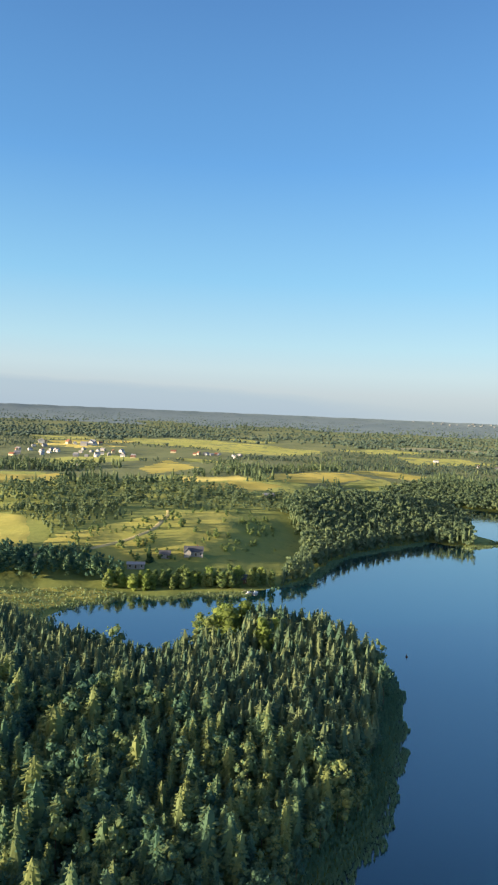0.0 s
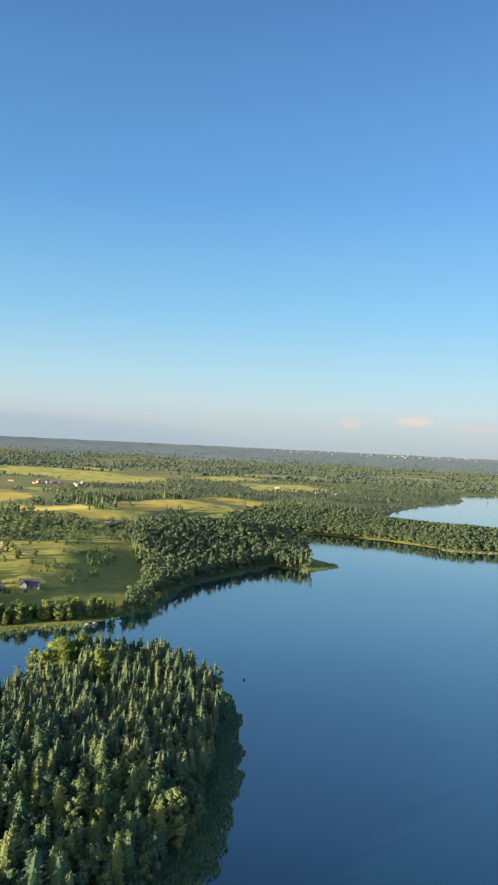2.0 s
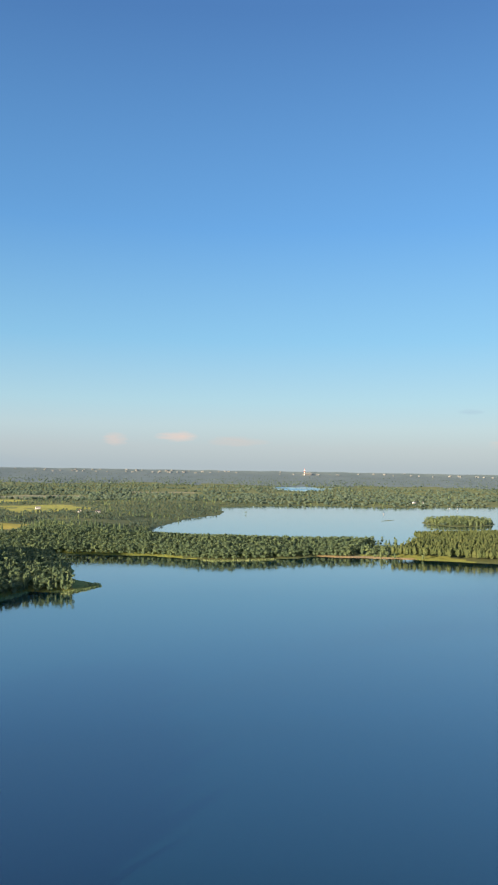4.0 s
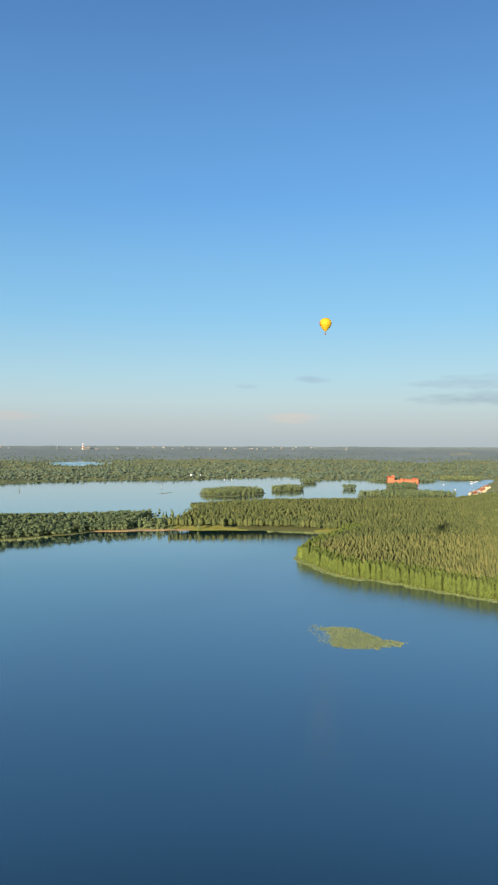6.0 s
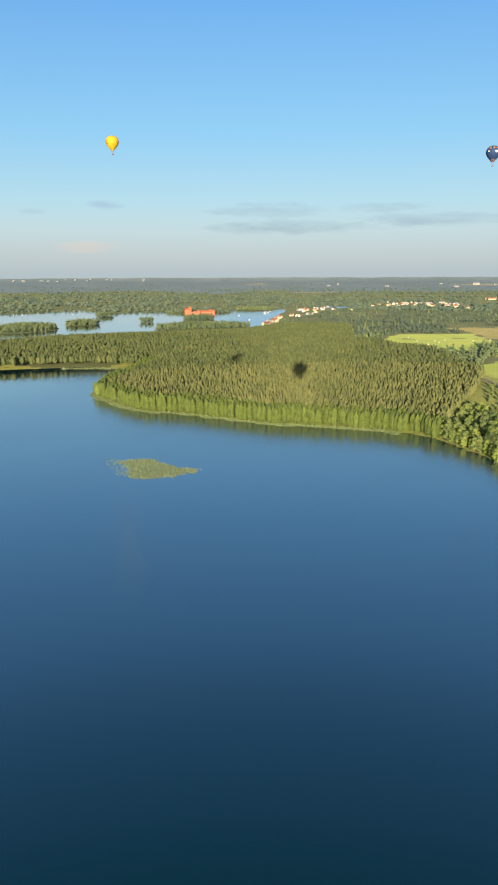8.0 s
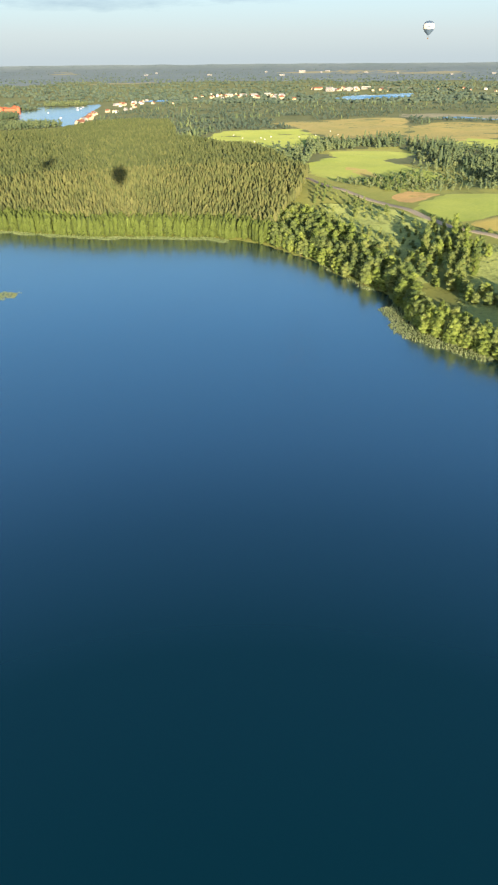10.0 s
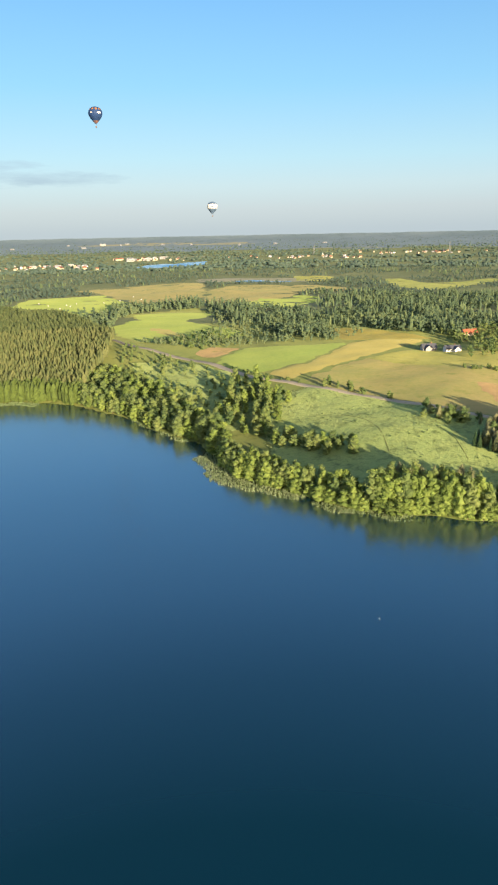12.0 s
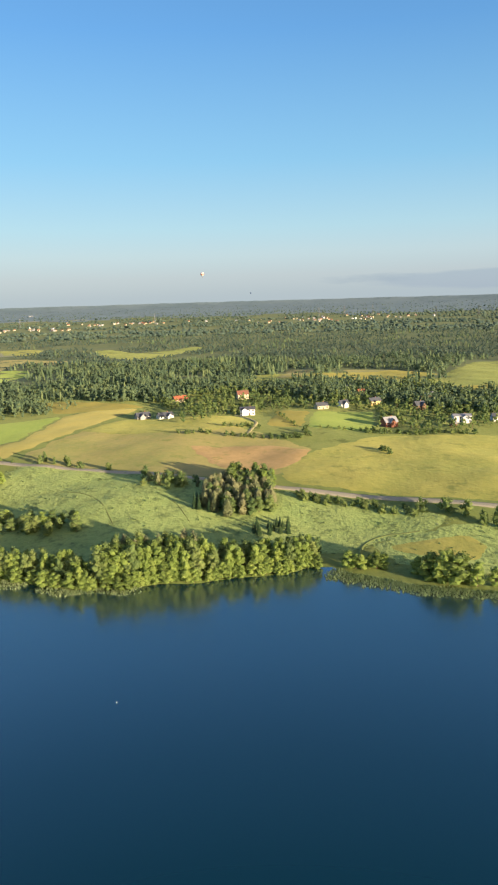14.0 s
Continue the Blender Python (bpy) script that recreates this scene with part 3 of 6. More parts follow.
def scatter(poly, cell, seed, edge=1.5, jitter=0.42, keep=1.0):
    """Uneven planting inside an outline, on land only."""
    p = np.array(poly, float)
    lo, hi = p.min(0), p.max(0)
    r = np.random.default_rng(seed)
    gx, gy = np.meshgrid(np.arange(lo[0], hi[0], cell), np.arange(lo[1], hi[1], cell))
    x = (gx + r.uniform(-jitter, jitter, gx.shape) * cell).ravel()
    y = (gy + r.uniform(-jitter, jitter, gy.shape) * cell).ravel()
    ok = (signed(poly, x, y) < 0) & (r.random(x.shape) < keep)
    x, y = x[ok], y[ok]
    ok = shore(x, y) > edge
    return x[ok], y[ok]


def forest(name, shapes, mat, x, y, h, wide, seed, label, tone=(0.2, 0.8), sink=0.2, category="forest", trunk=0.0):
    """Many trees as one stand; h and wide: ranges of height and of girth."""
    if not len(x):
        return None
    r = np.random.default_rng(seed)
    z = height(x, y)
    pick = r.integers(0, len(shapes), len(x))
    H = r.uniform(*h, len(x)) if not isinstance(h, np.ndarray) else h
    W = H * r.uniform(*wide, len(x))
    a = r.uniform(0, 6.283, len(x))
    tn = r.uniform(*tone, len(x))
    V, F, T, n = [], [], [], 0
    for k, (v, f) in enumerate(shapes):
        s = np.nonzero(pick == k)[0]
        if not len(s):
            continue
        c, d = np.cos(a[s])[:, None], np.sin(a[s])[:, None]
        vx = (v[None, :, 0] * c - v[None, :, 1] * d) * W[s][:, None] + x[s][:, None]
        vy = (v[None, :, 0] * d + v[None, :, 1] * c) * W[s][:, None] + y[s][:, None]
        vz = v[None, :, 2] * H[s][:, None] + z[s][:, None] - sink
        V.append(np.stack([vx, vy, vz], -1).reshape(-1, 3))
        F.append((f[None] + (np.arange(len(s)) * len(v))[:, None, None] + n).reshape(-1, 3))
        T.append(np.repeat(tn[s], len(v)))
        n += len(s) * len(v)
    V, F, T = np.concatenate(V), np.concatenate(F), np.concatenate(T)
    idx = np.zeros(len(F), int)
    mats = [mat]
    if trunk:
        u = np.array([(1, 0), (-0.5, 0.87), (-0.5, -0.87)])
        tv = np.concatenate([np.stack([x[:, None] + u[:, 0] * trunk * H[:, None] * k, y[:, None] + u[:, 1] * trunk * H[:, None] * k,
                                       np.repeat((z + H * q - 0.5)[:, None], 3, 1)], -1) for k, q in ((1, 0), (0.5, 0.6))], 1)
        tf = np.array([(0, 1, 4), (0, 4, 3), (1, 2, 5), (1, 5, 4), (2, 0, 3), (2, 3, 5)])
        F = np.concatenate([F, (tf[None] + (np.arange(len(x)) * 6)[:, None, None] + n).reshape(-1, 3)])
        V = np.concatenate([V, tv.reshape(-1, 3)])
        T = np.concatenate([T, np.zeros(len(x) * 6)])
        idx = np.concatenate([idx, np.ones(len(x) * 6, int)])
        mats.append(BARK)
    ob = new(name, raw_mesh(name, V, F, mats, idx, T))
    return tagged(ob, label, category, kind="stuff")


# ---- woods ----
HOME_WOOD = [(-265, 60), (-100, 20), (30, 150), (30, 390), (-100, 390), (-104, 330), (-135, 318), (-170, 318), (-200, 335), (-265, 330)]
def bare_edge(x, y):
    """Width of the open reedy fringe: broad along the eastern shore."""
    return 3.5 + 2.5 * smooth((x + 75) / 35) * smooth((370 - y) / 30)


x, y = scatter(HOME_WOOD, 3.7, 1, 5)
open_spot = (np.hypot(x + 88, y - 333) > 15) & (np.hypot(x + 60, y - 314) > 8)
x, y = x[open_spot], y[open_spot]
x, y = (q[shore(x, y) > bare_edge(x, y)] for q in (x, y))
back_part = (y > 240 + 16 * waves(x, y, 60, 41)) & (shore(x, y) > 9)
bx, by = x[back_part], y[back_part]
rise_ = 1 + 0.27 * smooth((by - 300) / 35) * smooth((bx + 125) / 25)
low = np.minimum(1, 0.88 + 0.12 * np.clip(shore(bx, by) / 24, 0, 1))
forest("spruce_wood", CONIFER_NEAR, SHADE_TINT_FIR, bx, by, np.random.default_rng(22).normal(16.4, 1.5, len(bx)) * rise_ * low * (1 + 0.05 * waves(bx, by, 18, 43)), (0.95, 1.35), 2,
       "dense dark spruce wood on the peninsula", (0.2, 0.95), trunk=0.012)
x, y = scatter(HOME_WOOD, 4.4, 3, 4.5)
x, y = (q[shore(x, y) > bare_edge(x, y)] for q in (x, y))
front = (y <= 240 + 16 * waves(x, y, 60, 41)) | (shore(x, y) < 9)
x, y = x[front], y[front]
r5 = np.random.default_rng(5)
leafy = (r5.random(len(x)) + 0.25 * waves(x, y, 45, 44) < 0.36) | (shore(x, y) < 12)
edge_h = np.clip(0.62 + 0.24 * smooth((y - 255) / 50) + (shore(x, y) - 4) * 0.03, 0.62, 1.0)
# a few old trees stand out above the rest and catch the last sun
hh = np.where(r5.random(len(x)) + 0.12 * waves(x, y, 30, 46) < 0.15, r5.uniform(18, 22, len(x)), r5.uniform(11.5, 16.5, len(x)) * (1 + 0.1 * waves(x, y, 26, 45))) * edge_h
deep_in = (x < -112 - (y - 135) * 0.6) | (y < 126)
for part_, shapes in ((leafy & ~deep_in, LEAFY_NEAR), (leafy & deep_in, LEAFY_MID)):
    forest("broadleaf_wood", shapes, SHADE_TINT, x[part_], y[part_], hh[part_], (0.75, 1.1), 6,
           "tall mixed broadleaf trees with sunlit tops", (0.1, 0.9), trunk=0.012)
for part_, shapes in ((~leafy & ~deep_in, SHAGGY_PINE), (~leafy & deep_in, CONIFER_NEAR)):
    forest("pine_wood", shapes, SHADE_TINT, x[part_], y[part_], hh[part_] * 1.05, (0.9, 1.25), 7,
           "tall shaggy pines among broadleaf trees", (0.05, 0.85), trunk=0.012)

HILL_WOOD = [(515, 204), (519, 250), (507, 288), (485, 340), (479, 388), (474, 436), (455, 470), (462, 505), (490, 580), (550, 625),
             (630, 660), (668, 690), (650, 735), (556, 820), (500, 862), (560, 905), (640, 1005), (670, 1085), (850, 1080), (1000, 1000),
             (1160, 905), (1330, 930), (1330, 760), (1160, 650), (1025, 575), (940, 395), (840, 318), (752, 258), (640, 222)]
x, y = scatter(HILL_WOOD, 4.1, 8, 5)
open_side = (shore(x, y) > 20) | (y > 690)
x, y = x[open_side], y[open_side]
beyond = np.hypot(x, y) > 800
thinned = beyond & (np.random.default_rng(28).random(len(x)) < 0.6)
for part_, shapes, wide_ in ((~beyond, PINE_MID, (1.0, 1.35)), (thinned, PINE_FAR, (1.3, 1.7))):
    forest("pine_forest", shapes, PINE, x[part_], y[part_], (14.9, 16.9), wide_, 9, "sunlit pine plantation over a broad low hill", (0.32, 0.68))
x, y = scatter(HILL_WOOD, 4.2, 10, 2)
rim = (shore(x, y) < 25) & (x < 760) & (y < 690)
forest("alder_fringe", COLUMN, ALDER, x[rim], y[rim], (13.2, 15.6), (1.0, 1.35), 11, "bright green alders along the shore", (-0.25, 0.25))

FAR_STRIP = [(95, 990), (144, 972), (194, 949), (255, 888), (306, 886), (376, 890), (404, 902), (448, 882), (470, 900), (560, 1015),
             (450, 1045), (330, 1075), (260, 1125), (190, 1195), (110, 1160), (20, 1100), (-30, 1040), (-30, 990)]
x, y = scatter(FAR_STRIP, 5.8, 12, 5)
forest("strip_of_woods", LEAFY_FAR, FAR_LEAF, x, y, (12.5, 16.5), (1.0, 1.3), 13, "wooded strip of land between two lakes", (0.0, 0.6))
NORTH_WOOD = [(-82, 478), (-66, 496), (-50, 560), (-32, 612), (-8, 650), (26, 702), (66, 702), (64, 790), (70, 850), (66, 920), (20, 945), (-60, 940),
              (-115, 830), (-120, 720), (-85, 640), (-80, 560)]
x, y = scatter(NORTH_WOOD, 5.2, 14, 1.5)
forest("shore_wood", LEAFY_FAR + CONIFER_FAR[:2], FAR_LEAF, x, y, (11, 18), (0.85, 1.15), 15, "mixed wood on the northern shore", (-0.1, 0.4), trunk=0.012)
WEST_WOOD = [(-330, 400), (-262, 400), (-215, 428), (-178, 442), (-186, 456), (-225, 462), (-262, 445), (-330, 440)]
x, y = scatter(WEST_WOOD, 6, 16, 4)
forest("bay_wood", LEAFY_NEAR, SHADE_TINT, x, y, (12, 18), (0.8, 1.1), 17, "shade-tinted thicket beside the reedy bay", (0.1, 0.7))
MID_WOOD = [(-440, 700), (-380, 850), (-262, 842), (-170, 850), (-100, 860), (-110, 700), (-150, 700), (-200, 655), (-262, 622), (-262, 545), (-370, 600)]
x, y = scatter(MID_WOOD, 7, 18, 4, jitter=1.0, keep=0.8)
ok = waves(x, y, 70, 65) + 0.6 * waves(x, y, 28, 66) > -0.35
forest("hillside_wood", LEAFY_FAR, FAR_LEAF, x[ok], y[ok], (4.5, 12), (0.9, 1.3), 19, "dark scrubby wood across the hillside", (-0.1, 0.5))

def wide_woods():
    r = np.random.default_rng(21)
    X, Y, C = [], [], []
    rad = 640.0
    while rad < 4800:
        cell = rad * (0.0062 if rad < 1300 else 0.0052 if rad < 2300 else 0.0056)
        deep = 2.4 * cell if rad < 1300 else 3.4 * cell
        az = np.radians(np.arange(-40, 128, math.degrees(cell / rad)))
        az = az + r.uniform(-0.5, 0.5, len(az)) * cell / rad
        rr = rad + r.uniform(-0.5, 0.5, len(az)) * deep
        X.append(rr * np.sin(az)), Y.append(rr * np.cos(az)), C.append(np.full(len(az), cell))
        rad += deep
    X, Y, C = np.concatenate(X), np.concatenate(Y), np.concatenate(C)
    ok = shore(X, Y) > 6
    X, Y, C = X[ok], Y[ok], C[ok]
    for poly in OPEN_LAND:
        ok = signed(poly, X, Y) > 3
        X, Y, C = X[ok], Y[ok], C[ok]
    for poly in (HILL_WOOD, FAR_STRIP, NORTH_WOOD, MID_WOOD, HOME_WOOD):
        ok = signed(poly, X, Y) > 0
        X, Y, C = X[ok], Y[ok], C[ok]
    R = np.hypot(X, Y)
    west = smooth((300 - X) / 500) * (R < 2600)
    m = waves(X, Y, 330, 51) + 0.6 * waves(X, Y, 120, 52) + 0.45 * waves(X, Y, 55, 53) + 0.62 - 0.8 * west
    m = m + 0.7 * smooth((R - 1450) / 150) * smooth((2900 - R) / 400) * smooth((1700 - X) / 300)
    m = m + smooth((R - 1300) / 500) * (0.75 * waves(X, Y, 1100, 55) + 0.1)
    ok = (m > 0) & (r.random(len(X)) < 0.95)
    X, Y, C, R = X[ok], Y[ok], C[ok], R[ok]
    tall = r.uniform(10, 15, len(X)) * (1 + 0.16 * waves(X, Y, 70, 56)) * (1 - 0.5 * smooth((R - 3600) / 1000)) * (1 - 0.28 * smooth((R - 1250) / 200))
    con = (r.random(len(X)) + 0.4 * waves(X, Y, 240, 57) < 0.05) & (R > 900)
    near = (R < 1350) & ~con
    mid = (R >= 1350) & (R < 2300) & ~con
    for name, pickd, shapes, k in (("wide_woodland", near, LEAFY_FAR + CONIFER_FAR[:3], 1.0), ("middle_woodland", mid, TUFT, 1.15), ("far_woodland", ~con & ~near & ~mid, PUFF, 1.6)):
        forest(name, shapes, HAZE_WOODS if name != "wide_woodland" else FAR_LEAF, X[pickd], Y[pickd], tall[pickd], (0.8 * k, 1.2 * k), 53,
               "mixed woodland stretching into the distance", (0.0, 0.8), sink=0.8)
    forest("far_conifers", SPIRE, FAR_LEAF, X[con], Y[con], tall[con] * 1.1, (0.9, 1.2), 54, "conifers scattered through the distant woods", (0.0, 0.7), sink=0.8)


# ---- fields, roads and tracks ----
FIELDS = [
    # name, outline, material, label
    ("hay_field", [(-229, 1142), (-160, 1195), (-87, 1215), (-30, 1160), (-98, 1067), (-138, 1003), (-190, 1015)], GOLD, "golden mown hay field on a rise"),
    ("hay_field", [(-92, 1047), (-38, 1177), (10, 1120), (-38, 1046)], OLIVE, "yellow-green grass field below the hay"),
    ("hay_field", [(-422, 1090), (-470, 1399), (-330, 1150), (-355, 970)], GOLD, "golden field among the far hedges"),
    ("hay_field", [(-535, 850), (-475, 942), (-411, 835), (-465, 740)], GOLD, "pale golden field at the wood's edge"),
    ("hay_field", [(-315, 976), (-246, 1060), (-206, 996), (-279, 895)], WHEAT, "pale yellow grain field on the slope"),
    ("pasture", [(-680, 1200), (-640, 1480), (-480, 1330), (-560, 1120)], GRASS, "green pasture beyond the village road"),
    ("pasture", [(-900, 2200), (-762, 2480), (-255, 2122), (-211, 2022), (-253, 1800), (-385, 1720), (-560, 1900), (-765, 1971)], OLIVE, "olive pasture far across the hills"),
    ("pasture", [(-22, 1973), (153, 2083), (238, 1838), (20, 1685)], OLIVE, "olive grass field between far woods"),
    ("meadow", [(-355, 560), (-312, 560), (-266, 478), (-264, 440), (-345, 440)], HAYGRASS, "mown yellow meadow on a hillock"),
    ("meadow", [(-262, 492), (-222, 605), (-178, 672), (-150, 660), (-128, 530), (-150, 500), (-189, 480), (-245, 460)], HAYGRASS, "rough sunlit meadow above the farm"),
    ("meadow", [(-155, 605), (-138, 685), (-96, 640), (-95, 560), (-128, 520)], GRASS, "green grassy slope beside the shore wood"),
    ("crop_field", [(1029, 562), (1285, 620), (1363, 505), (1250, 420), (1129, 375), (978, 398)], CROP, "smooth green crop field behind the pine hill"),
    ("dry_pasture", [(1363, 505), (1464, 606), (1745, 399), (1480, 320), (1270, 285), (1167, 362), (1250, 420)], TAN, "tan dry pasture dotted with bales"),
    ("crop_field", [(871, 314), (947, 296), (1000, 324), (1060, 262), (1052, 209), (966, 211), (943, 232), (843, 144), (813, 122), (756, 157), (780, 190), (744, 226), (790, 267)], CROP, "pale green crop field by the road"),
    ("ploughed_field", [(880, 262), (862, 226), (789, 178), (778, 198), (850, 255)], FALLOW, "brownish strip in the crop field"),
    ("ploughed_field", [(673, 153), (715, 141), (697, 109), (643, 126)], EARTH, "reddish ploughed corner of a field"),
    ("crop_field", [(630, 122), (698, 109), (721, 42), (742, 6), (629, 38), (585, 71), (594, 96)], CROP, "bright green crop field"),
    ("wheat_field", [(585, 70), (629, 37), (742, 5), (757, -68), (718, -48), (640, 0), (556, 45)], WHEAT, "strip of ripening wheat"),
    ("meadow", [(552, 40), (640, -3), (700, -50), (650, -115), (590, -150), (513, -178), (440, -124), (482, -59), (522, 8)], FALLOW, "brownish fallow field between road and houses"),
    ("ploughed_field", [(556, -85), (540, -150), (511, -176), (485, -160), (465, -132), (478, -100)], EARTH, "bare earth patch in a fallow field"),
    ("rough_grass", [(642, -4), (700, -52), (690, -110), (672, -150), (610, -160), (590, -110), (610, -50)], HAYGRASS, "rough dry grass below the lakeside houses"),
    ("crop_field", [(588, -192), (668, -225), (660, -285), (566, -246)], CROP, "mown green lawn-like field by the houses"),
    ("hay_field", [(605, -162), (690, -195), (670, -224), (588, -190)], GOLD, "small yellow hay field beside the houses"),
    ("meadow", [(478, -133), (513, -180), (550, -240), (530, -330), (450, -400), (350, -300), (367, -240), (397, -190), (437, -138)], HAYGRASS, "large yellow-green grass field"),
    ("tall_grass", [(545, 25), (500, -35), (470, -75), (440, -112), (405, -155), (380, -190), (352, -205), (338, -150), (338, -90), (350, -20), (380, 30), (440, 50), (500, 70)], MEADOW, "pale green uncut grass above the shore"),
    ("tall_grass", [(640, 150), (580, 85), (520, 60), (440, 70), (470, 110), (540, 160), (640, 205)], MEADOW, "rough grass with bushes beside the road"),
    ("tall_grass", [(345, -150), (352, -200), (345, -260), (290, -240), (290, -195), (315, -150)], MEADOW, "pale green uncut grass behind the reeds"),
    ("wet_meadow", [(-262, 382), (-215, 411), (-192, 424), (-168, 420), (-180, 402), (-196, 388), (-198, 352), (-262, 352)], HAYGRASS, "sunlit wet meadow round the bay"),
    ("far_clearing", [(1777, -32), (1762, -77), (1644, -135), (1665, -200), (1737, -263), (1717, -294), (1485, -180), (1440, -101), (1560, -48)], GRASS, "olive clearing in the distant woods"),
    ("far_clearing", [(960, -260), (1021, -466), (940, -500), (890, -400)], GOLD, "golden clearing beyond the houses"),
    ("far_clearing", [(926, -490), (1100, -640), (980, -800), (760, -600), (750, -476)], GRASS, "green clearing beyond the houses"),
    ("dry_pasture", [(1480, 322), (1620, 296), (1598, 213), (1552, 110), (1471, 103), (1290, 138), (1200, 212), (1172, 256), (1268, 288)], TAN, "tan dry pasture beyond the copse"),
    ("far_field", [(1829, 433), (1824, 131), (1709, 121), (1720, 407)], PALE_FIELD, "pale grass strip before a far pond"),
    ("far_clearing", [(1951, 199), (1847, 82), (1722, 101), (1743, 176)], OLIVE, "olive clearing in the woods"),
    ("far_clearing", [(1608, 162), (1557, 90), (1502, 10), (1440, 60), (1470, 150)], TAN, "tan clearing in the woods"),
    ("far_clearing", [(1336, 132), (1314, 83), (1259, 70), (1203, 101), (1215, 119)], CROP, "bright green clearing in the woods"),
    ("hay_field", [(854, 43), (831, -13), (758, -81), (745, -18), (750, 15)], GOLD, "golden rough grass at the wood's edge"),
    ("far_clearing", [(1057, -395), (1022, -466), (897, -403), (939, -364)], TAN, "pale clearing beyond the houses"),
    ("far_clearing", [(955, -262), (1098, -321), (1066, -357), (957, -298)], TAN, "pale clearing among tall trees"),
    ("hay_field", [(793, -436), (795, -498), (760, -477), (755, -436)], GOLD, "golden strip beyond the houses"),
    ("brown_meadow", [(342, -152), (342, -175), (337, -210), (306, -200), (308, -177), (326, -157)], HAYGRASS, "brownish uncut grass behind the reed bed"),
    ("far_field", [(4179, 1780), (4500, 1500), (4560, 700), (4380, 717), (4300, 1200)], PALE_FIELD, "pale far field near the horizon"),
    ("far_field", [(3675, 2930), (3800, 2859), (3700, 2700), (3580, 2800)], PALE_FIELD, "pale far field near the horizon"),
    ("far_field", [(3114, 2233), (3294, 1954), (3180, 1960), (3050, 2180)], PALE_FIELD, "pale far field beyond the town"),
    ("far_field", [(3900, 400), (3960, 360), (3990, -50), (3900, -60)], PALE_FIELD, "olive far field in the woods"),
    ("far_field", [(3165, 938), (3200, 700), (3300, 720), (3260, 940)], PALE_FIELD, "olive far field beyond the town"),
    ("far_field", [(-46, 2600), (250, 2700), (280, 2500), (0, 2420)], PALE_FIELD, "pale field between far woods"),
    ("far_field", [(500, 3000), (760, 2950), (720, 2800), (480, 2850)], PALE_FIELD, "pale field between far woods"),
    ("far_clearing", [(1107, 107), (1287, 72), (1290, 190), (1120, 200)], CROP, "green clearing in the woods"),
]
rw = np.random.default_rng(77)
for k in range(26):
    # patchwork of small fields over the western hills
    rad_, az_ = rw.uniform(780, 2700), radians(rw.uniform(-30, 6))
    cx, cy = rad_ * math.sin(az_), rad_ * math.cos(az_)
    if min(float(abs(signed(q[1], np.array([cx]), np.array([cy]))[0])) for q in FIELDS) < 60 or shore(np.array([cx]), np.array([cy]))[0] < 120:
        continue
    a_, b_, tw = rw.uniform(50, 120) * rad_ / 1500, rw.uniform(35, 80) * rad_ / 1500, rw.uniform(0, 3)
    FIELDS.append(("hill_field", [(cx + a_ * u * math.cos(tw) - b_ * v * math.sin(tw), cy + a_ * u * math.sin(tw) + b_ * v * math.cos(tw)) for u, v in ((-1, -0.8), (0.9, -1), (1.1, 0.8), (-0.8, 1))],
                   (GOLD, OLIVE, CROP, OLIVE, WHEAT)[k % 5], ("golden hay field among hedges", "olive pasture on the hills", "green pasture on the hills", "dry grass field on the hills", "pale grain field among hedges")[k % 5]))
OPEN_LAND = [f[1] for f in FIELDS] + [
    [(500, 215), (640, 225), (752, 258), (840, 318), (950, 400), (1050, 350), (1130, 240), (900, 150), (775, 75), (765, 14), (810, -30), (770, -98),
     (795, -164), (805, -218), (720, -243), (700, -300), (640, -340), (600, -420), (200, -440), (270, -190), (325, -125), (330, -20), (410, 75), (480, 140)],
    [(-345, 545), (-262, 615), (-200, 650), (-150, 705), (-110, 690), (-80, 560), (-100, 455), (-200, 440), (-262, 445), (-345, 430)],
    [(-900, 1250), (-880, 1800), (-500, 1800), (-350, 1620), (-480, 1330), (-640, 1250)],
    [(1420, 1040), (1450, 1150), (1850, 1320), (2100, 1450), (2150, 1240), (1850, 1150)],
    [(2495, 826), (2717, 790), (2860, 640), (2640, 585), (2331, 705)], [(1239, 3364), (1236, 2960), (1400, 3080), (1560, 3260), (1466, 3417)],
    [(1680, 340), (1790, 340), (1780, 150), (1680, 150)],
    [(2820, 20), (3060, 0), (3180, 240), (3140, 480), (2860, 440)], [(3080, -420), (3380, -440), (3480, -180), (3420, 60), (3150, 60)], [(2800, -1500), (3050, -1560), (3230, -1100), (3250, -760), (2980, -740)],
    [(2700, 800), (2980, 780), (3020, 960), (2960, 1100), (2760, 1080)],
]
for k, (name, poly, mat, label) in enumerate(FIELDS):
    patch(name, poly, mat, label, lift=0.2 + 0.02 * (k % 5) + (0.25 if mat is EARTH else 0.12 if name in ("rough_grass", "wheat_field", "brown_meadow") else 0), rough=4 if poly[0][0] < 0 else 2)
strip("road", [(760, 262), (722, 236), (672, 181), (627, 124), (585, 92), (552, 46), (523, 6), (488, -47), (462, -86), (436, -124), (411, -159),
               (395, -187), (369, -223), (330, -290)], 5.2, ASPHALT, "grey asphalt country road along the meadow")
strip("footpath", [(470, 2), (455, -15), (432, -23), (404, -27)], 0.8, PATH, "narrow trodden footpath through the tall meadow", "track", 0.3)
strip("footpath", [(430, -60), (422, -64), (408, -66), (394, -68)], 0.6, PATH, "narrow trodden footpath through the tall meadow", "track", 0.3)
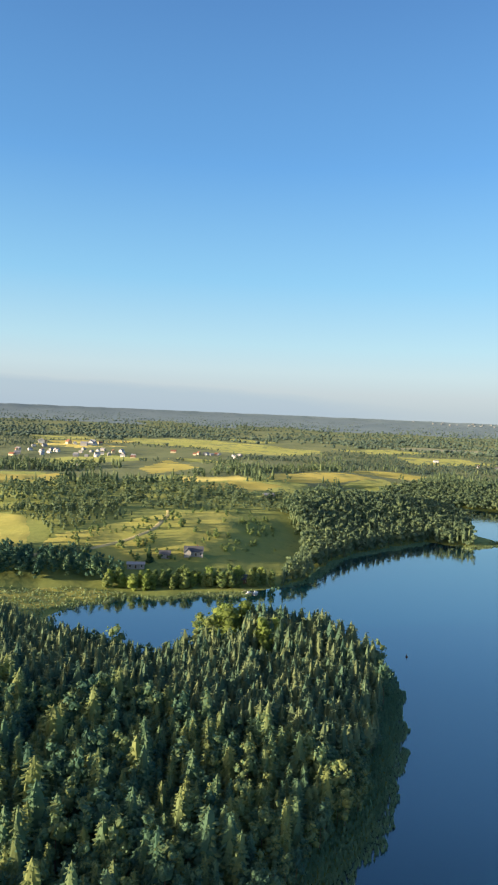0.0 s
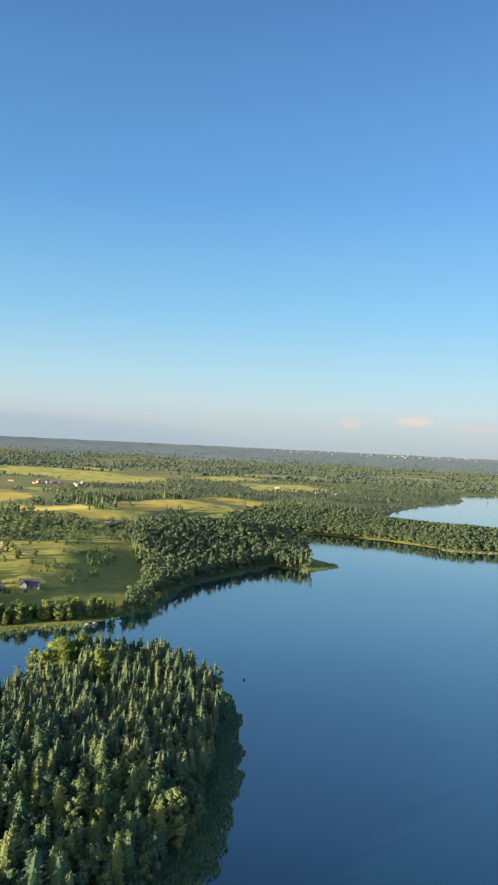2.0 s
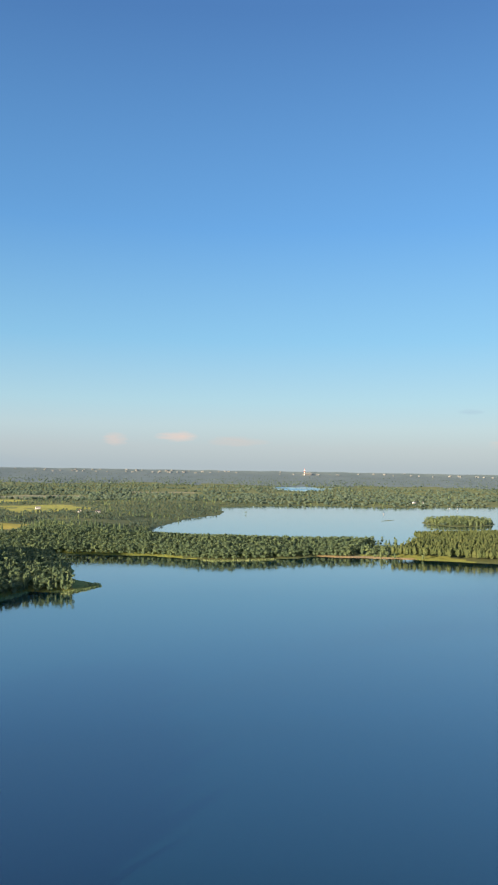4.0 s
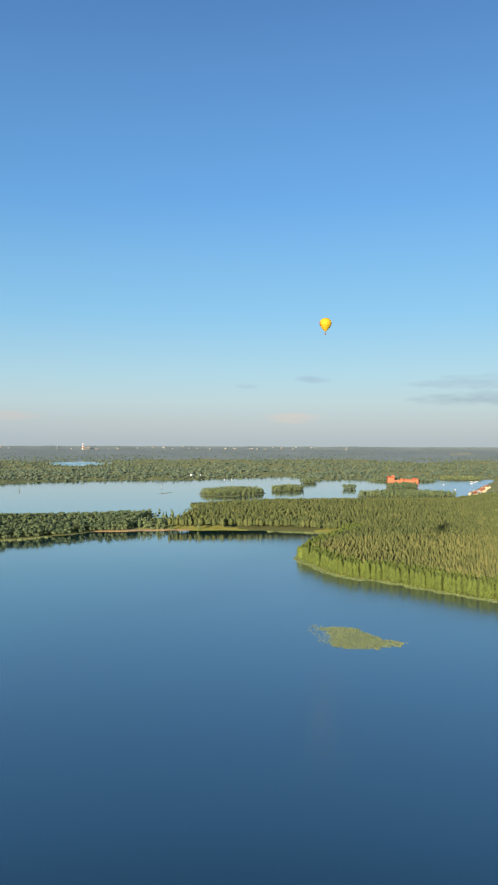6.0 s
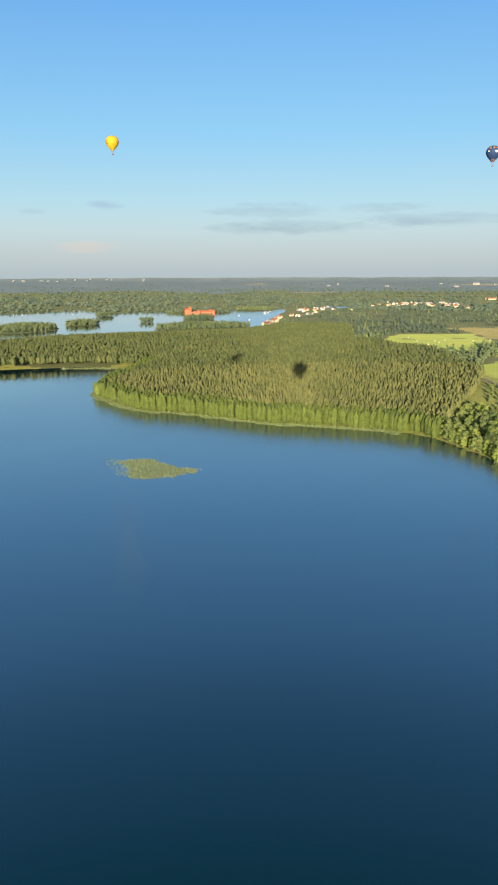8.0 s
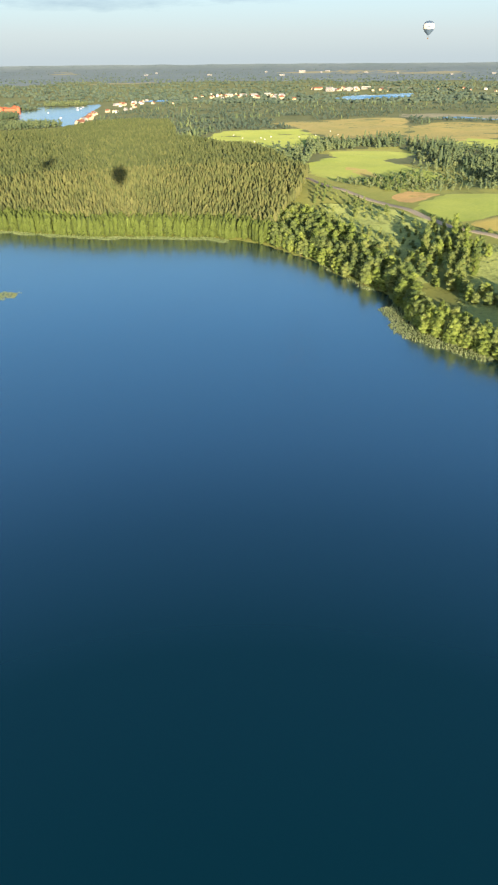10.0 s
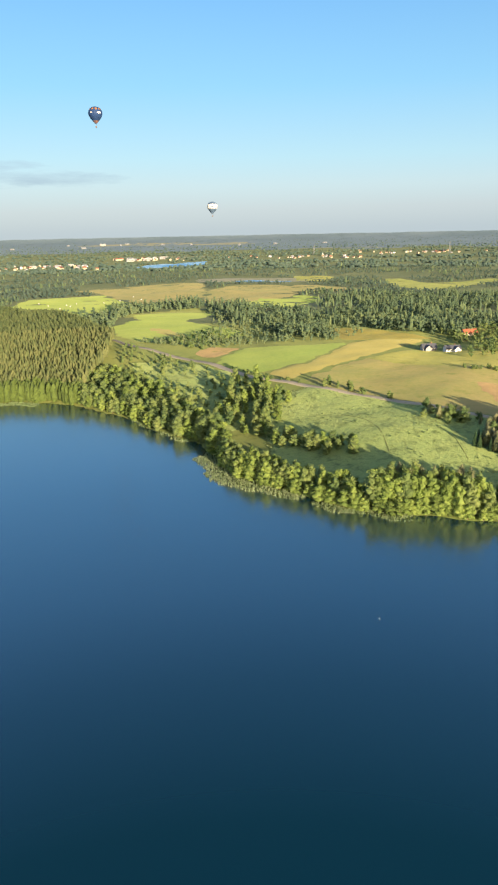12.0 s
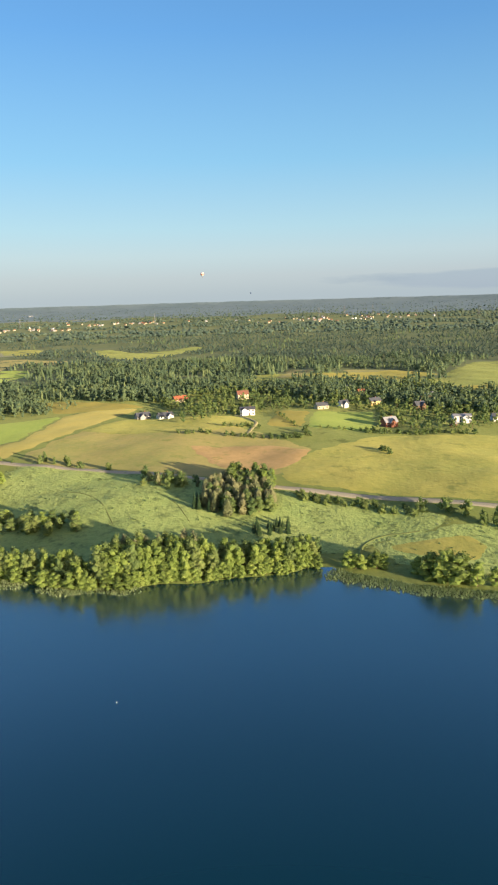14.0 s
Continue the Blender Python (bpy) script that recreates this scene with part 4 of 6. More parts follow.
strip("ditch", [(330, -140), (345, -148), (351, -161), (349, -181)], 1.4, PATH, "dark overgrown ditch across the grass", "ditch", 0.3)
strip("field_track", [(672, -150), (648, -158), (622, -160), (600, -150), (570, -138)], 2.6, DIRT, "pale drive from a house down to the field", "track")
strip("dirt_track", [(-215, 640), (-208, 622), (-200, 570), (-203, 527), (-215, 500), (-240, 468), (-259, 448)], 4, DIRT, "pale dirt track over the hillside", "track")

wide_woods()


# ---- single trees along the eastern shore ----
def trunk_mesh(r, tall=1.0, thick=0.014, limbs=5):
    """A tapered, slightly bent stem with limbs."""
    bm = bmesh.new()
    rings = []
    for z, k in ((-0.03, 1.5), (0.04, 1.0), (0.3, 0.8), (0.6, 0.5), (0.88, 0.15)):
        ox, oy = r.uniform(-0.01, 0.01, 2) * (z > 0.1)
        rings.append([bm.verts.new((ox + thick * k * math.cos(a), oy + thick * k * math.sin(a), z * tall)) for a in np.arange(0, 6.2, 6.283 / 7)])
    for a, b in zip(rings[:-1], rings[1:]):
        for i in range(7):
            bm.faces.new((a[i], a[(i + 1) % 7], b[(i + 1) % 7], b[i]))
    for k in range(limbs):
        z, a = 0.25 + 0.5 * k / limbs, k * 2.4 + r.uniform(-0.4, 0.4)
        p0, p1 = Vector((0, 0, z)), Vector((math.cos(a) * 0.14, math.sin(a) * 0.14, z + 0.12))
        side = Vector((-math.sin(a), math.cos(a), 0)) * thick * 0.4
        upv = Vector((0, 0, thick * 0.4))
        v = [bm.verts.new(q) for q in (p0 + side, p0 + upv, p0 - side, p1)]
        bm.faces.new((v[0], v[1], v[3])), bm.faces.new((v[1], v[2], v[3])), bm.faces.new((v[2], v[0], v[3]))
    return bm


def tree_kind(name, shape, mat, r, label, tone):
    """One tree of height 1, to be copied."""
    root = new(name)
    root.empty_display_size = 0.2
    tagged(root, label, "tree")
    part("trunk", trunk_mesh(r), BARK, root)
    v, f = shape
    crown = new("crown", raw_mesh("crown", v, f, [mat], tone=np.full(len(v), tone)))
    crown.parent = root
    return root


TR = np.random.default_rng(61)
KINDS = {
    "alder": [tree_kind("alder_tree", leafy_shape(TR, 10, 26, 0.0, TR.uniform(0.23, 0.28), 0.027, "round", 0.74, (0.58, 0.78), 0.5), ALDER, TR, "bushy bright green alder at the water's edge", TR.uniform(0.2, 0.8)) for _ in range(5)],
    "leaf": [tree_kind("broadleaf_tree", leafy_shape(TR, 10, 26, 0.04, TR.uniform(0.25, 0.31), 0.028, "round", 0.74, (0.58, 0.78), 0.5), LEAF, TR, "round-crowned broadleaf tree on the grassy bank", TR.uniform(0.2, 0.7)) for _ in range(5)],
    "bush": [tree_kind("bush", leafy_shape(TR, 5, 24, 0.0, 0.5, 0.05), LEAF, TR, "low rounded green bush in the grass", TR.uniform(0.2, 0.8)) for _ in range(4)],
    "spruce": [tree_kind("spruce_tree", s, SPRUCE, TR, "dark pointed spruce standing in the meadow", 0.5) for s in SPRUCE_NEAR],
    "pine": [tree_kind("pine_tree", ogive_shape(TR, 7, 5, 210, 0.05, TR.uniform(0.24, 0.29), 0.055, 0.05, TR.uniform(0.28, 0.4)), DRY_PINE, TR, "brownish pine in a close clump", TR.uniform(0.3, 0.8)) for _ in range(4)],
}
for kind, many in KINDS.items():
    for k, root in enumerate(many):
        root.matrix_basis = pose(0, 0, -400 - 40 * k)  # set in its own place below
PLANTED = {kind: 0 for kind in KINDS}


def plant(kind, x, y, h, group, girth=1.0, turn=None):
    k = PLANTED[kind]
    PLANTED[kind] += 1
    a = TR.uniform(0, 360) if turn is None else turn
    m = pose(x, y, ground_z(x, y) - 0.15, 0, 0, a) @ Matrix.Diagonal((h * girth, h * girth, h, 1))
    roots = KINDS[kind]
    if k < len(roots):
        ob = roots[k]
        ob.matrix_basis = m
    else:
        ob = copy_thing(roots[k % len(roots)], Matrix.Identity(4))
        ob.matrix_basis = m
    tagged(ob, group=group)
    return ob


def grove(kinds, poly, cell, h, group, seed, lo=2.5, hi=1e9, keep=1.0, girth=(0.85, 1.15)):
    gx, gy = scatter(poly, cell, seed, lo, keep=keep)
    ss = shore(gx, gy)
    r = np.random.default_rng(seed + 1)
    for px, py, s in zip(gx, gy, ss):
        if s < hi:
            plant(kinds[int(r.integers(len(kinds)))], px, py, r.uniform(*h), group, r.uniform(*girth))


BANK = [(375, 66), (362, 44), (345, 5), (325, -15), (320, -118), (338, -122), (342, -60), (345, -10), (362, 18), (385, 50), (392, 66)]
for span, tall_, k in (((-200, -66), (11.5, 14.5), 0), ((-66, -14), (15, 18.5), 1), ((-14, 90), (10.5, 14), 2)):
    edge_ = [(x_, min(max(y_, span[0]), span[1])) for x_, y_ in BANK]
    grove(["alder", "alder", "alder", "leaf"], edge_, 4.0, tall_, "alders along the eastern shore", 71 + 10 * k, 2.0, 20, girth=(0.8, 1.1))
grove(["alder"], [(x_ - 12, y_) for x_, y_ in BANK[:5]] + [(x_, y_) for x_, y_ in BANK[5:]], 3.3, (6, 9), "low alders at the waterline", 69, -0.3, 3.4, girth=(1.2, 1.6))
grove(["pine", "leaf"], [(338, -18), (347, -22), (349, -66), (339, -66)], 5, (16, 19), "taller trees behind the alders", 70, girth=(0.7, 0.95))
BELT = [(520, 212), (480, 140), (455, 118), (400, 70), (382, 58), (405, 60), (440, 72), (490, 105), (545, 150), (600, 190), (650, 215), (600, 222)]
grove(["leaf", "alder", "leaf"], BELT, 6.6, (10.5, 15.5), "trees of the wooded shore belt", 73, 2.5, 75, girth=(1.0, 1.3))
grove(["alder", "leaf"], [(512, 205), (492, 175), (477, 150), (452, 124), (422, 88), (404, 74), (384, 64), (366, 52), (376, 48), (400, 62), (428, 80), (460, 116), (486, 146), (502, 172), (524, 200)],
      5.2, (8, 12), "trees at the water's edge", 72, 1.0, 14, girth=(1.0, 1.3))
grove(["leaf", "leaf", "alder"], [(505, 92), (478, 68), (444, 40), (424, 20), (417, 5), (412, -14), (400, -12), (402, 16), (418, 38), (446, 62), (480, 90)], 6.6, (6.5, 10), "thicket in the meadow hollow", 75, girth=(1.2, 1.6))
grove(["leaf", "alder"], [(525, 75), (516, 50), (504, 38), (496, 44), (508, 66)], 6.5, (9, 12.5), "tall clump below the road", 74)
grove(["leaf", "alder"], [(436, -96), (424, -122), (440, -130), (456, -112), (452, -94)], 6, (11, 15), "trees behind the pine clump", 76)
grove(["leaf", "alder"], [(-192, 426), (-165, 430), (-140, 446), (-100, 460), (-82, 478), (-95, 490), (-130, 472), (-168, 452)], 6.5, (8, 13), "round trees along the bay shore", 68, 1.0, keep=0.85, girth=(1.0, 1.35))
grove(["pine", "bush"], [(462, -42), (444, -60), (440, -84), (450, -86), (462, -66), (474, -48)], 6, (5, 9), "brownish bushes by the road bend", 78)
grove(["leaf", "leaf", "alder"], [(450, 45), (470, 40), (575, 70), (560, 95), (505, 85), (480, 70)], 10.5, (8, 15), "trees below the road", 77)
grove(["pine", "pine", "leaf"], [(412, -78), (396, -90), (392, -116), (428, -122), (448, -104), (446, -86)], 4.8, (8.5, 11), "pine clump in the meadow", 79, girth=(1.15, 1.5))
grove(["spruce"], [(409, -70), (403, -84), (414, -88), (420, -74)], 4.6, (8, 10), "spruces at the clump's edge", 81, girth=(1.0, 1.3))
grove(["spruce"], [(370, -94), (365, -117), (377, -119), (380, -97)], 4.2, (5, 7.5), "young spruces in a row", 83, girth=(1.1, 1.4))
for px, py, h, kind in ((537, 18, 7, "leaf"), (531, 8, 6, "leaf"), (524, -2, 7.5, "leaf"), (516, -10, 6, "bush"), (504, -28, 6, "leaf"), (541, 15, 8, "leaf"), (530, 0, 7, "leaf"), (505, -29, 5, "bush"), (411, -136, 6, "bush"), (406, -143, 5, "bush"), (401, -148, 6, "bush"),
                        (391, -164, 6, "bush"), (388, -172, 5, "bush"), (380, -186, 4, "bush"), (372, -193, 8, "bush"), (364, -203, 9, "bush"), (358, -212, 9, "bush"), (344, -214, 10, "leaf"), (340, -220, 12, "leaf"),
                        (318, -134, 8, "alder"), (317, -140, 7, "alder"), (314, -146, 8, "alder"), (304, -158, 9, "alder"), (297, -160, 13, "alder"), (292, -164, 15, "alder"), (288, -169, 14, "alder"), (284, -176, 12, "alder"),
                        (283, -184, 9, "alder"), (300, -163, 12, "alder"), (295, -168, 14, "alder"), (290, -172, 14, "alder"), (320, -131, 9, "alder"), (316, -136, 8, "alder"), (315, -143, 9, "alder"), (280, -192, 8, "alder"), (-177, 486, 15, "spruce"), (-184, 430, 12, "alder"), (-179, 436, 13, "leaf"), (-160, 434, 12, "alder"), (-152, 448, 11, "leaf"), (-145, 442, 9, "leaf"),
                        (-136, 462, 10, "leaf"), (-128, 458, 9, "leaf"), (-118, 468, 9, "leaf"), (-100, 474, 10, "leaf"), (-92, 480, 11, "leaf"), (-205, 500, 7, "bush"), (-196, 512, 7, "bush"), (700, 160, 6, "bush"), (-98, 345, 18, "leaf"), (-91, 338, 19, "leaf"), (-84, 343, 24, "alder"), (-77, 347, 25, "alder"), (-89, 349, 22, "alder"), (-81, 337, 24, "alder"), (-62, 322, 24, "alder"), (-57, 327, 23, "alder")):
    plant(kind, px, py, h, "lone trees and bushes", TR.uniform(0.9, 1.2) * (1.35 if kind == "alder" and py < -120 else 1))
r_ = np.random.default_rng(88)
for a, b, n, h in (((592, -88), (586, -115), 9, 4), ((575, -125), (544, -183), 20, 4.5), ((562, -235), (532, -322), 26, 5), ((500, -222), (482, -226), 5, 4), ((575, -190), (548, -183), 6, 5), ((411, -134), (367, -192), 26, 4.5), ((478, -60), (440, -112), 12, 3), ((600, 100), (545, 35), 14, 3.5), ((610, -130), (600, -160), 8, 4), ((670, -190), (590, -188), 14, 3), ((590, -192), (566, -246), 10, 3)):
    for k in range(n):
        u = (k + r_.uniform(-0.3, 0.3)) / n
        plant("bush", a[0] + (b[0] - a[0]) * u + r_.uniform(-3, 3), a[1] + (b[1] - a[1]) * u + r_.uniform(-2, 2), h * r_.uniform(0.7, 1.2), "hedge by the houses", 1.0)

# gardens between the houses
vx, vy = scatter([(640, -90), (700, -110), (790, -80), (860, -180), (850, -280), (800, -430), (560, -430), (545, -300), (600, -225), (640, -205), (680, -180)], 7.5, 191, 3, keep=0.62)
homes = np.array([(694, -66), (684, -86), (672, -162), (782, -181), (788, -113), (682, -238), (686, -262), (693, -297), (660, -330), (591, -269), (690, -352), (722, -372), (587, -335), (580, -366), (832, -257), (756, -308), (800, -310)])
clear = np.ones(len(vx), bool)
for hx, hy in homes:
    # the gardens stay open on the lake side
    clear &= (np.hypot(vx - hx, vy - hy) > 10) & ~((np.abs(vy - hy) < 8) & (vx < hx) & (vx > hx - 24))
for poly in [f[1] for f in FIELDS if "lawn" in f[3] or "small yellow hay" in f[3]]:
    clear &= signed(poly, vx, vy) > 2
forest("garden_trees", LEAFY_FAR, LEAF, vx[clear], vy[clear], (5, 13), (0.8, 1.2), 192, "garden trees round the lakeside houses", (0.0, 0.7), trunk=0.012)
# scrub too thick to count
sx, sy = scatter([(470, 110), (540, 165), (640, 210), (730, 240), (650, 165), (590, 105), (530, 70), (460, 75)], 9, 91, 3, keep=0.6)
forest("scrub", LEAFY_MID, LEAF, sx, sy, (3, 8), (1.0, 1.5), 92, "rough scrub over the grassy bank", (0.2, 0.8), category="scrub")
sx, sy = scatter([(925, 375), (866, 305), (960, 322), (1090, 330), (1160, 262), (1175, 300), (1135, 405), (1040, 365)], 8, 93, 3)
forest("field_copse", LEAFY_MID, FAR_LEAF, sx, sy, (8, 13), (0.8, 1.1), 94, "dark copse between the crop fields", (0.1, 0.6))
sx, sy = scatter([(1119, 245), (1230, 205), (1080, 100), (900, 60), (775, 20), (750, 15), (735, 91), (790, 130), (860, 130), (960, 190)], 8.5, 199, 3, keep=0.72)
forest("fallow_scrub", LEAFY_MID, FAR_LEAF, sx, sy, (3, 8.5), (0.9, 1.4), 189, "thick scrub between fields and woods", (0.1, 0.8), category="scrub")
sx, sy = scatter([(743, 224), (829, 185), (783, 113), (728, 95), (720, 130), (690, 158), (715, 190)], 8, 198, 3, keep=0.75)
forest("fallow_scrub", LEAFY_MID, FAR_LEAF, sx, sy, (3, 7), (1.0, 1.5), 188, "belt of bushes beyond the country road", (0.1, 0.8), category="scrub")
sx, sy = scatter([(690, 150), (745, 60), (775, 0), (830, -20), (960, 40), (1100, 230), (940, 195), (786, 162)], 10, 99, 3, keep=0.45)
forest("fallow_scrub", LEAFY_MID, FAR_LEAF, sx, sy, (3, 9), (0.9, 1.3), 89, "bushes and young trees spreading over fallow land", (0.1, 0.8), category="scrub")
sx, sy = scatter([(744, 222), (694, 168), (684, 137), (760, 130), (860, 165), (800, 185)], 9, 95, 3, keep=0.75)
forest("roadside_scrub", LEAFY_MID, LEAF, sx, sy, (3, 7), (1.0, 1.5), 96, "scrub beside the country road", (0.1, 0.7), category="scrub")
sx, sy = scatter([(-262, 492), (-222, 605), (-178, 672), (-140, 680), (-96, 640), (-95, 560), (-128, 520), (-189, 478), (-245, 460)], 6.0, 97, 3, jitter=1.1, keep=0.6)
ok = waves(sx, sy, 45, 61) + 0.5 * waves(sx, sy, 18, 62) > 0.05
sx, sy = sx[ok], sy[ok]
forest("hillside_bushes", LEAFY_MID, LEAF, sx, sy, (2, 6), (1.2, 1.8), 98, "bushes dotted over the farm's hillside", (0.1, 0.8), category="scrub")
HILL_SCRUB = ([(-360, 575), (-325, 640), (-270, 640), (-235, 600), (-250, 540), (-262, 500), (-290, 540)], [(-230, 680), (-205, 690), (-160, 690), (-165, 672), (-212, 660)], [(-255, 470), (-225, 492), (-212, 486), (-240, 462)])
for k, poly in enumerate(HILL_SCRUB):
    sx, sy = scatter(poly, 6.5, 181 + k, 3, keep=0.7)
    forest("hillside_thicket", LEAFY_MID, FAR_LEAF, sx, sy, (3, 8), (1.0, 1.4), 184 + k, "dense bushes in patches on the hillside", (0.1, 0.8), category="scrub")
for k, (cx, cy, a, b, turn) in enumerate(ISLANDS):
    ca, sa = math.cos(radians(turn)), math.sin(radians(turn))
    ring = [(cx + a * math.cos(q) * ca - b * math.sin(q) * sa, cy + a * math.cos(q) * sa + b * math.sin(q) * ca) for q in np.arange(0, 6.2, 0.4)]
    if k not in (5, 9):
        sx, sy = scatter(ring, 7.5, 100 + k, 3 if k not in (0,) else 8)
        forest("island_wood", LEAFY_FAR, FAR_LEAF, sx, sy, (9, 16) if k != 6 else (3, 8), (0.8, 1.1), 120 + k, "wooded island in the second lake", (0.0, 0.6))
    elif k == 5:
        sx, sy = scatter(ring, 9, 100 + k, 4, keep=0.55)
        ok = np.hypot(sx - 1738, sy - 1535) > 52
        forest("island_wood", LEAFY_FAR, FAR_LEAF, sx[ok], sy[ok], (6, 11), (0.9, 1.1), 120 + k, "trees round the island castle", (0.2, 0.9))


# ---- reeds ----
def reeds(name, poly, lo, hi, cell, h, seed, label, keep=0.9, tone=(0.1, 0.9), mat=None):
    """A bed of tufts standing in shallow water or wet grass."""
    p = np.array(poly, float)
    a, b = p.min(0), p.max(0)
    r = np.random.default_rng(seed)
    gx, gy = np.meshgrid(np.arange(a[0], b[0], cell), np.arange(a[1], b[1], cell))
    gx = (gx + r.uniform(-0.5, 0.5, gx.shape) * cell).ravel()
    gy = (gy + r.uniform(-0.5, 0.5, gy.shape) * cell).ravel()
    edge = signed(poly, gx, gy) + 1.5 * waves(gx, gy, 9, seed)
    s = shore(gx, gy)
    ok = (edge < 0) & (s > lo + 1.2 * waves(gx, gy, 12, seed + 1)) & (s < hi) & (r.random(gx.shape) < keep * np.clip(0.35 - edge * 0.25, 0, 1))
    gx, gy = gx[ok], gy[ok]
    if not len(gx):
        return
    z = np.maximum(height(gx, gy), -0.25)
    n = len(gx)
    V, F = [], []
    for q in range(3):
        an = r.uniform(0, 6.283, n)
        w, hh_, le = cell * r.uniform(0.35, 0.7, n), r.uniform(*h, n), r.uniform(-0.4, 0.4, (2, n))
        V += [np.column_stack([gx - w * np.cos(an), gy - w * np.sin(an), z]), np.column_stack([gx + w * np.cos(an), gy + w * np.sin(an), z]),
              np.column_stack([gx + le[0] + w * 0.15 * np.cos(an), gy + le[1] + w * 0.15 * np.sin(an), z + hh_]), np.column_stack([gx + le[0] - w * 0.3 * np.cos(an), gy + le[1] - w * 0.3 * np.sin(an), z + hh_ * r.uniform(0.6, 1, n)])]
        i = np.arange(n)
        o = q * 4 * n
        F += [np.column_stack([o + i, o + n + i, o + 2 * n + i]), np.column_stack([o + i, o + 2 * n + i, o + 3 * n + i])]
    ob = new(name, raw_mesh(name, np.concatenate(V), np.concatenate(F), [mat or REED], tone=np.tile(r.uniform(*tone, n), 12)))
    tagged(ob, label, "reeds", kind="stuff")


reeds("reed_island", [(325, 347), (333, 343), (341, 337), (341, 325), (337, 309), (343, 288), (336, 286), (323, 290), (312, 293), (301, 307), (303, 317), (314, 327)], -1e9, 0, 0.75, (0.4, 0.9), 131, "small pale green reed island in open water", tone=(0.4, 1.0))
reeds("reed_island", [(318, 355), (332, 352), (326, 340), (314, 322), (302, 312), (298, 322), (308, 336)], -1e9, 0, 0.8, (0.3, 0.6), 130, "thin outlying reeds beside the reed island", 0.22, (0.4, 1.0))
reeds("reed_belt", [(650, 700), (600, 640), (480, 575), (440, 480), (460, 420), (465, 330), (500, 230), (540, 240), (500, 330), (490, 440), (480, 480), (510, 560), (620, 640)], -6, 1.5, 0.9, (0.5, 1.0), 132, "reed fringe below the alders")
reeds("reed_bed", [(385, 90), (372, 82), (352, 52), (338, 18), (345, 10), (362, 40), (385, 55), (410, 76)], -11, 1, 0.75, (0.6, 1.3), 133, "pale reed bed off the wooded bank", 0.55)
reeds("reed_bed", [(500, 165), (470, 140), (440, 110), (425, 95), (440, 90), (470, 118), (500, 150)], -6, 1, 0.8, (0.6, 1.2), 134, "reeds along the curving shore", 0.7)
reeds("reed_bed", [(338, 18), (322, 2), (318, -36), (330, -36), (338, 0)], -5, 1, 0.75, (0.5, 1.1), 135, "low reeds in front of the alders", 0.8)
reeds("reed_bed", [(322, -122), (312, -116), (298, -132), (282, -150), (268, -180), (258, -215), (285, -215), (285, -175), (296, -150), (318, -130)], -14, 3, 0.7, (0.6, 1.2), 136, "broad pale reed bed at the bay mouth")
reeds("reed_bed", [(50, 700), (58, 682), (88, 712), (100, 726), (92, 745), (76, 735)], -8, 6, 1.4, (0.8, 1.7), 137, "light green reed spit at the point")
reeds("reed_belt", [(-84, 470), (-60, 500), (-45, 590), (10, 668), (30, 690), (20, 715), (-40, 640), (-75, 540), (-100, 480)], -8, 1, 1.3, (0.8, 1.7), 138, "reed fringe tinted for the shade of the northern wood", 0.9, (0.0, 0.4), SHADE_REED)
reeds("reed_meadow", [(-260, 385), (-215, 412), (-190, 424), (-160, 424), (-165, 410), (-182, 390), (-182, 360), (-200, 350), (-260, 350)], -5, 60, 1.6, (0.7, 1.5), 139, "sunlit reeds round the bay", 0.4, (0.4, 1.0))
reeds("reed_bed", [(-165, 430), (-150, 415), (-120, 435), (-95, 445), (-95, 462), (-130, 450)], -6, 2, 1.2, (0.8, 1.5), 140, "reeds by the boat landing")
reeds("reed_belt", [(-128, 318), (-112, 316), (-102, 330), (-100, 380), (-60, 385), (-10, 372), (8, 335), (12, 260), (6, 180), (-25, 150), (-30, 180), (-16, 240), (-18, 300), (-26, 345), (-70, 366), (-92, 350)], -4, 12, 0.9, (0.9, 1.7), 141, "reed fringe round the wooded peninsula", 1.0, (0.2, 0.8), SHADE_REED)
reeds("reed_belt", [(240, 895), (255, 878), (306, 874), (345, 880), (340, 892), (300, 892)], -9, 3, 1.6, (0.8, 1.5), 142, "low reeds before the wooded strip")
reeds("reed_belt", [(610, 775), (655, 720), (680, 690), (660, 680), (625, 725), (600, 765)], -9, 3, 1.5, (0.8, 1.5), 143, "reeds at the head of the inlet")
reeds("reed_belt", [(0, 955), (60, 945), (100, 990), (60, 1000), (-20, 990)], -4, 3, 1.5, (0.8, 1.5), 145, "reed line along the narrow channel")
patch("beach", [(404, 902), (430, 888), (458, 874), (494, 860), (530, 838), (538, 848), (500, 874), (466, 893), (412, 912)], SAND, "sandy beach on the wooded strip", "beach", rough=0.4)

# tall grass in the near meadow
reeds("meadow_grass", [f for f in FIELDS if "above the shore" in f[3]][0][1], 2, 1e9, 1.9, (0.15, 0.4), 152, "long uneven meadow grass catching the sun", 0.5, (0.5, 1.0))


# weeds and low shrubs in drifts over the uncut meadow
for k, poly in enumerate([f[1] for f in FIELDS if f[0] == "tall_grass"]):
    sx, sy = scatter(poly, 3.4, 301 + k, 3, jitter=1.0)
    ok = waves(sx, sy, 34, 311) + 0.7 * waves(sx, sy, 13, 312) > 0.3
    forest("meadow_weeds", TUFT, MEADOW_LEAF, sx[ok], sy[ok], (0.5, 1.5), (1.6, 2.6), 321 + k, "drifts of tall weeds and low shrubs in the meadow", (0.0, 0.9), category="scrub")


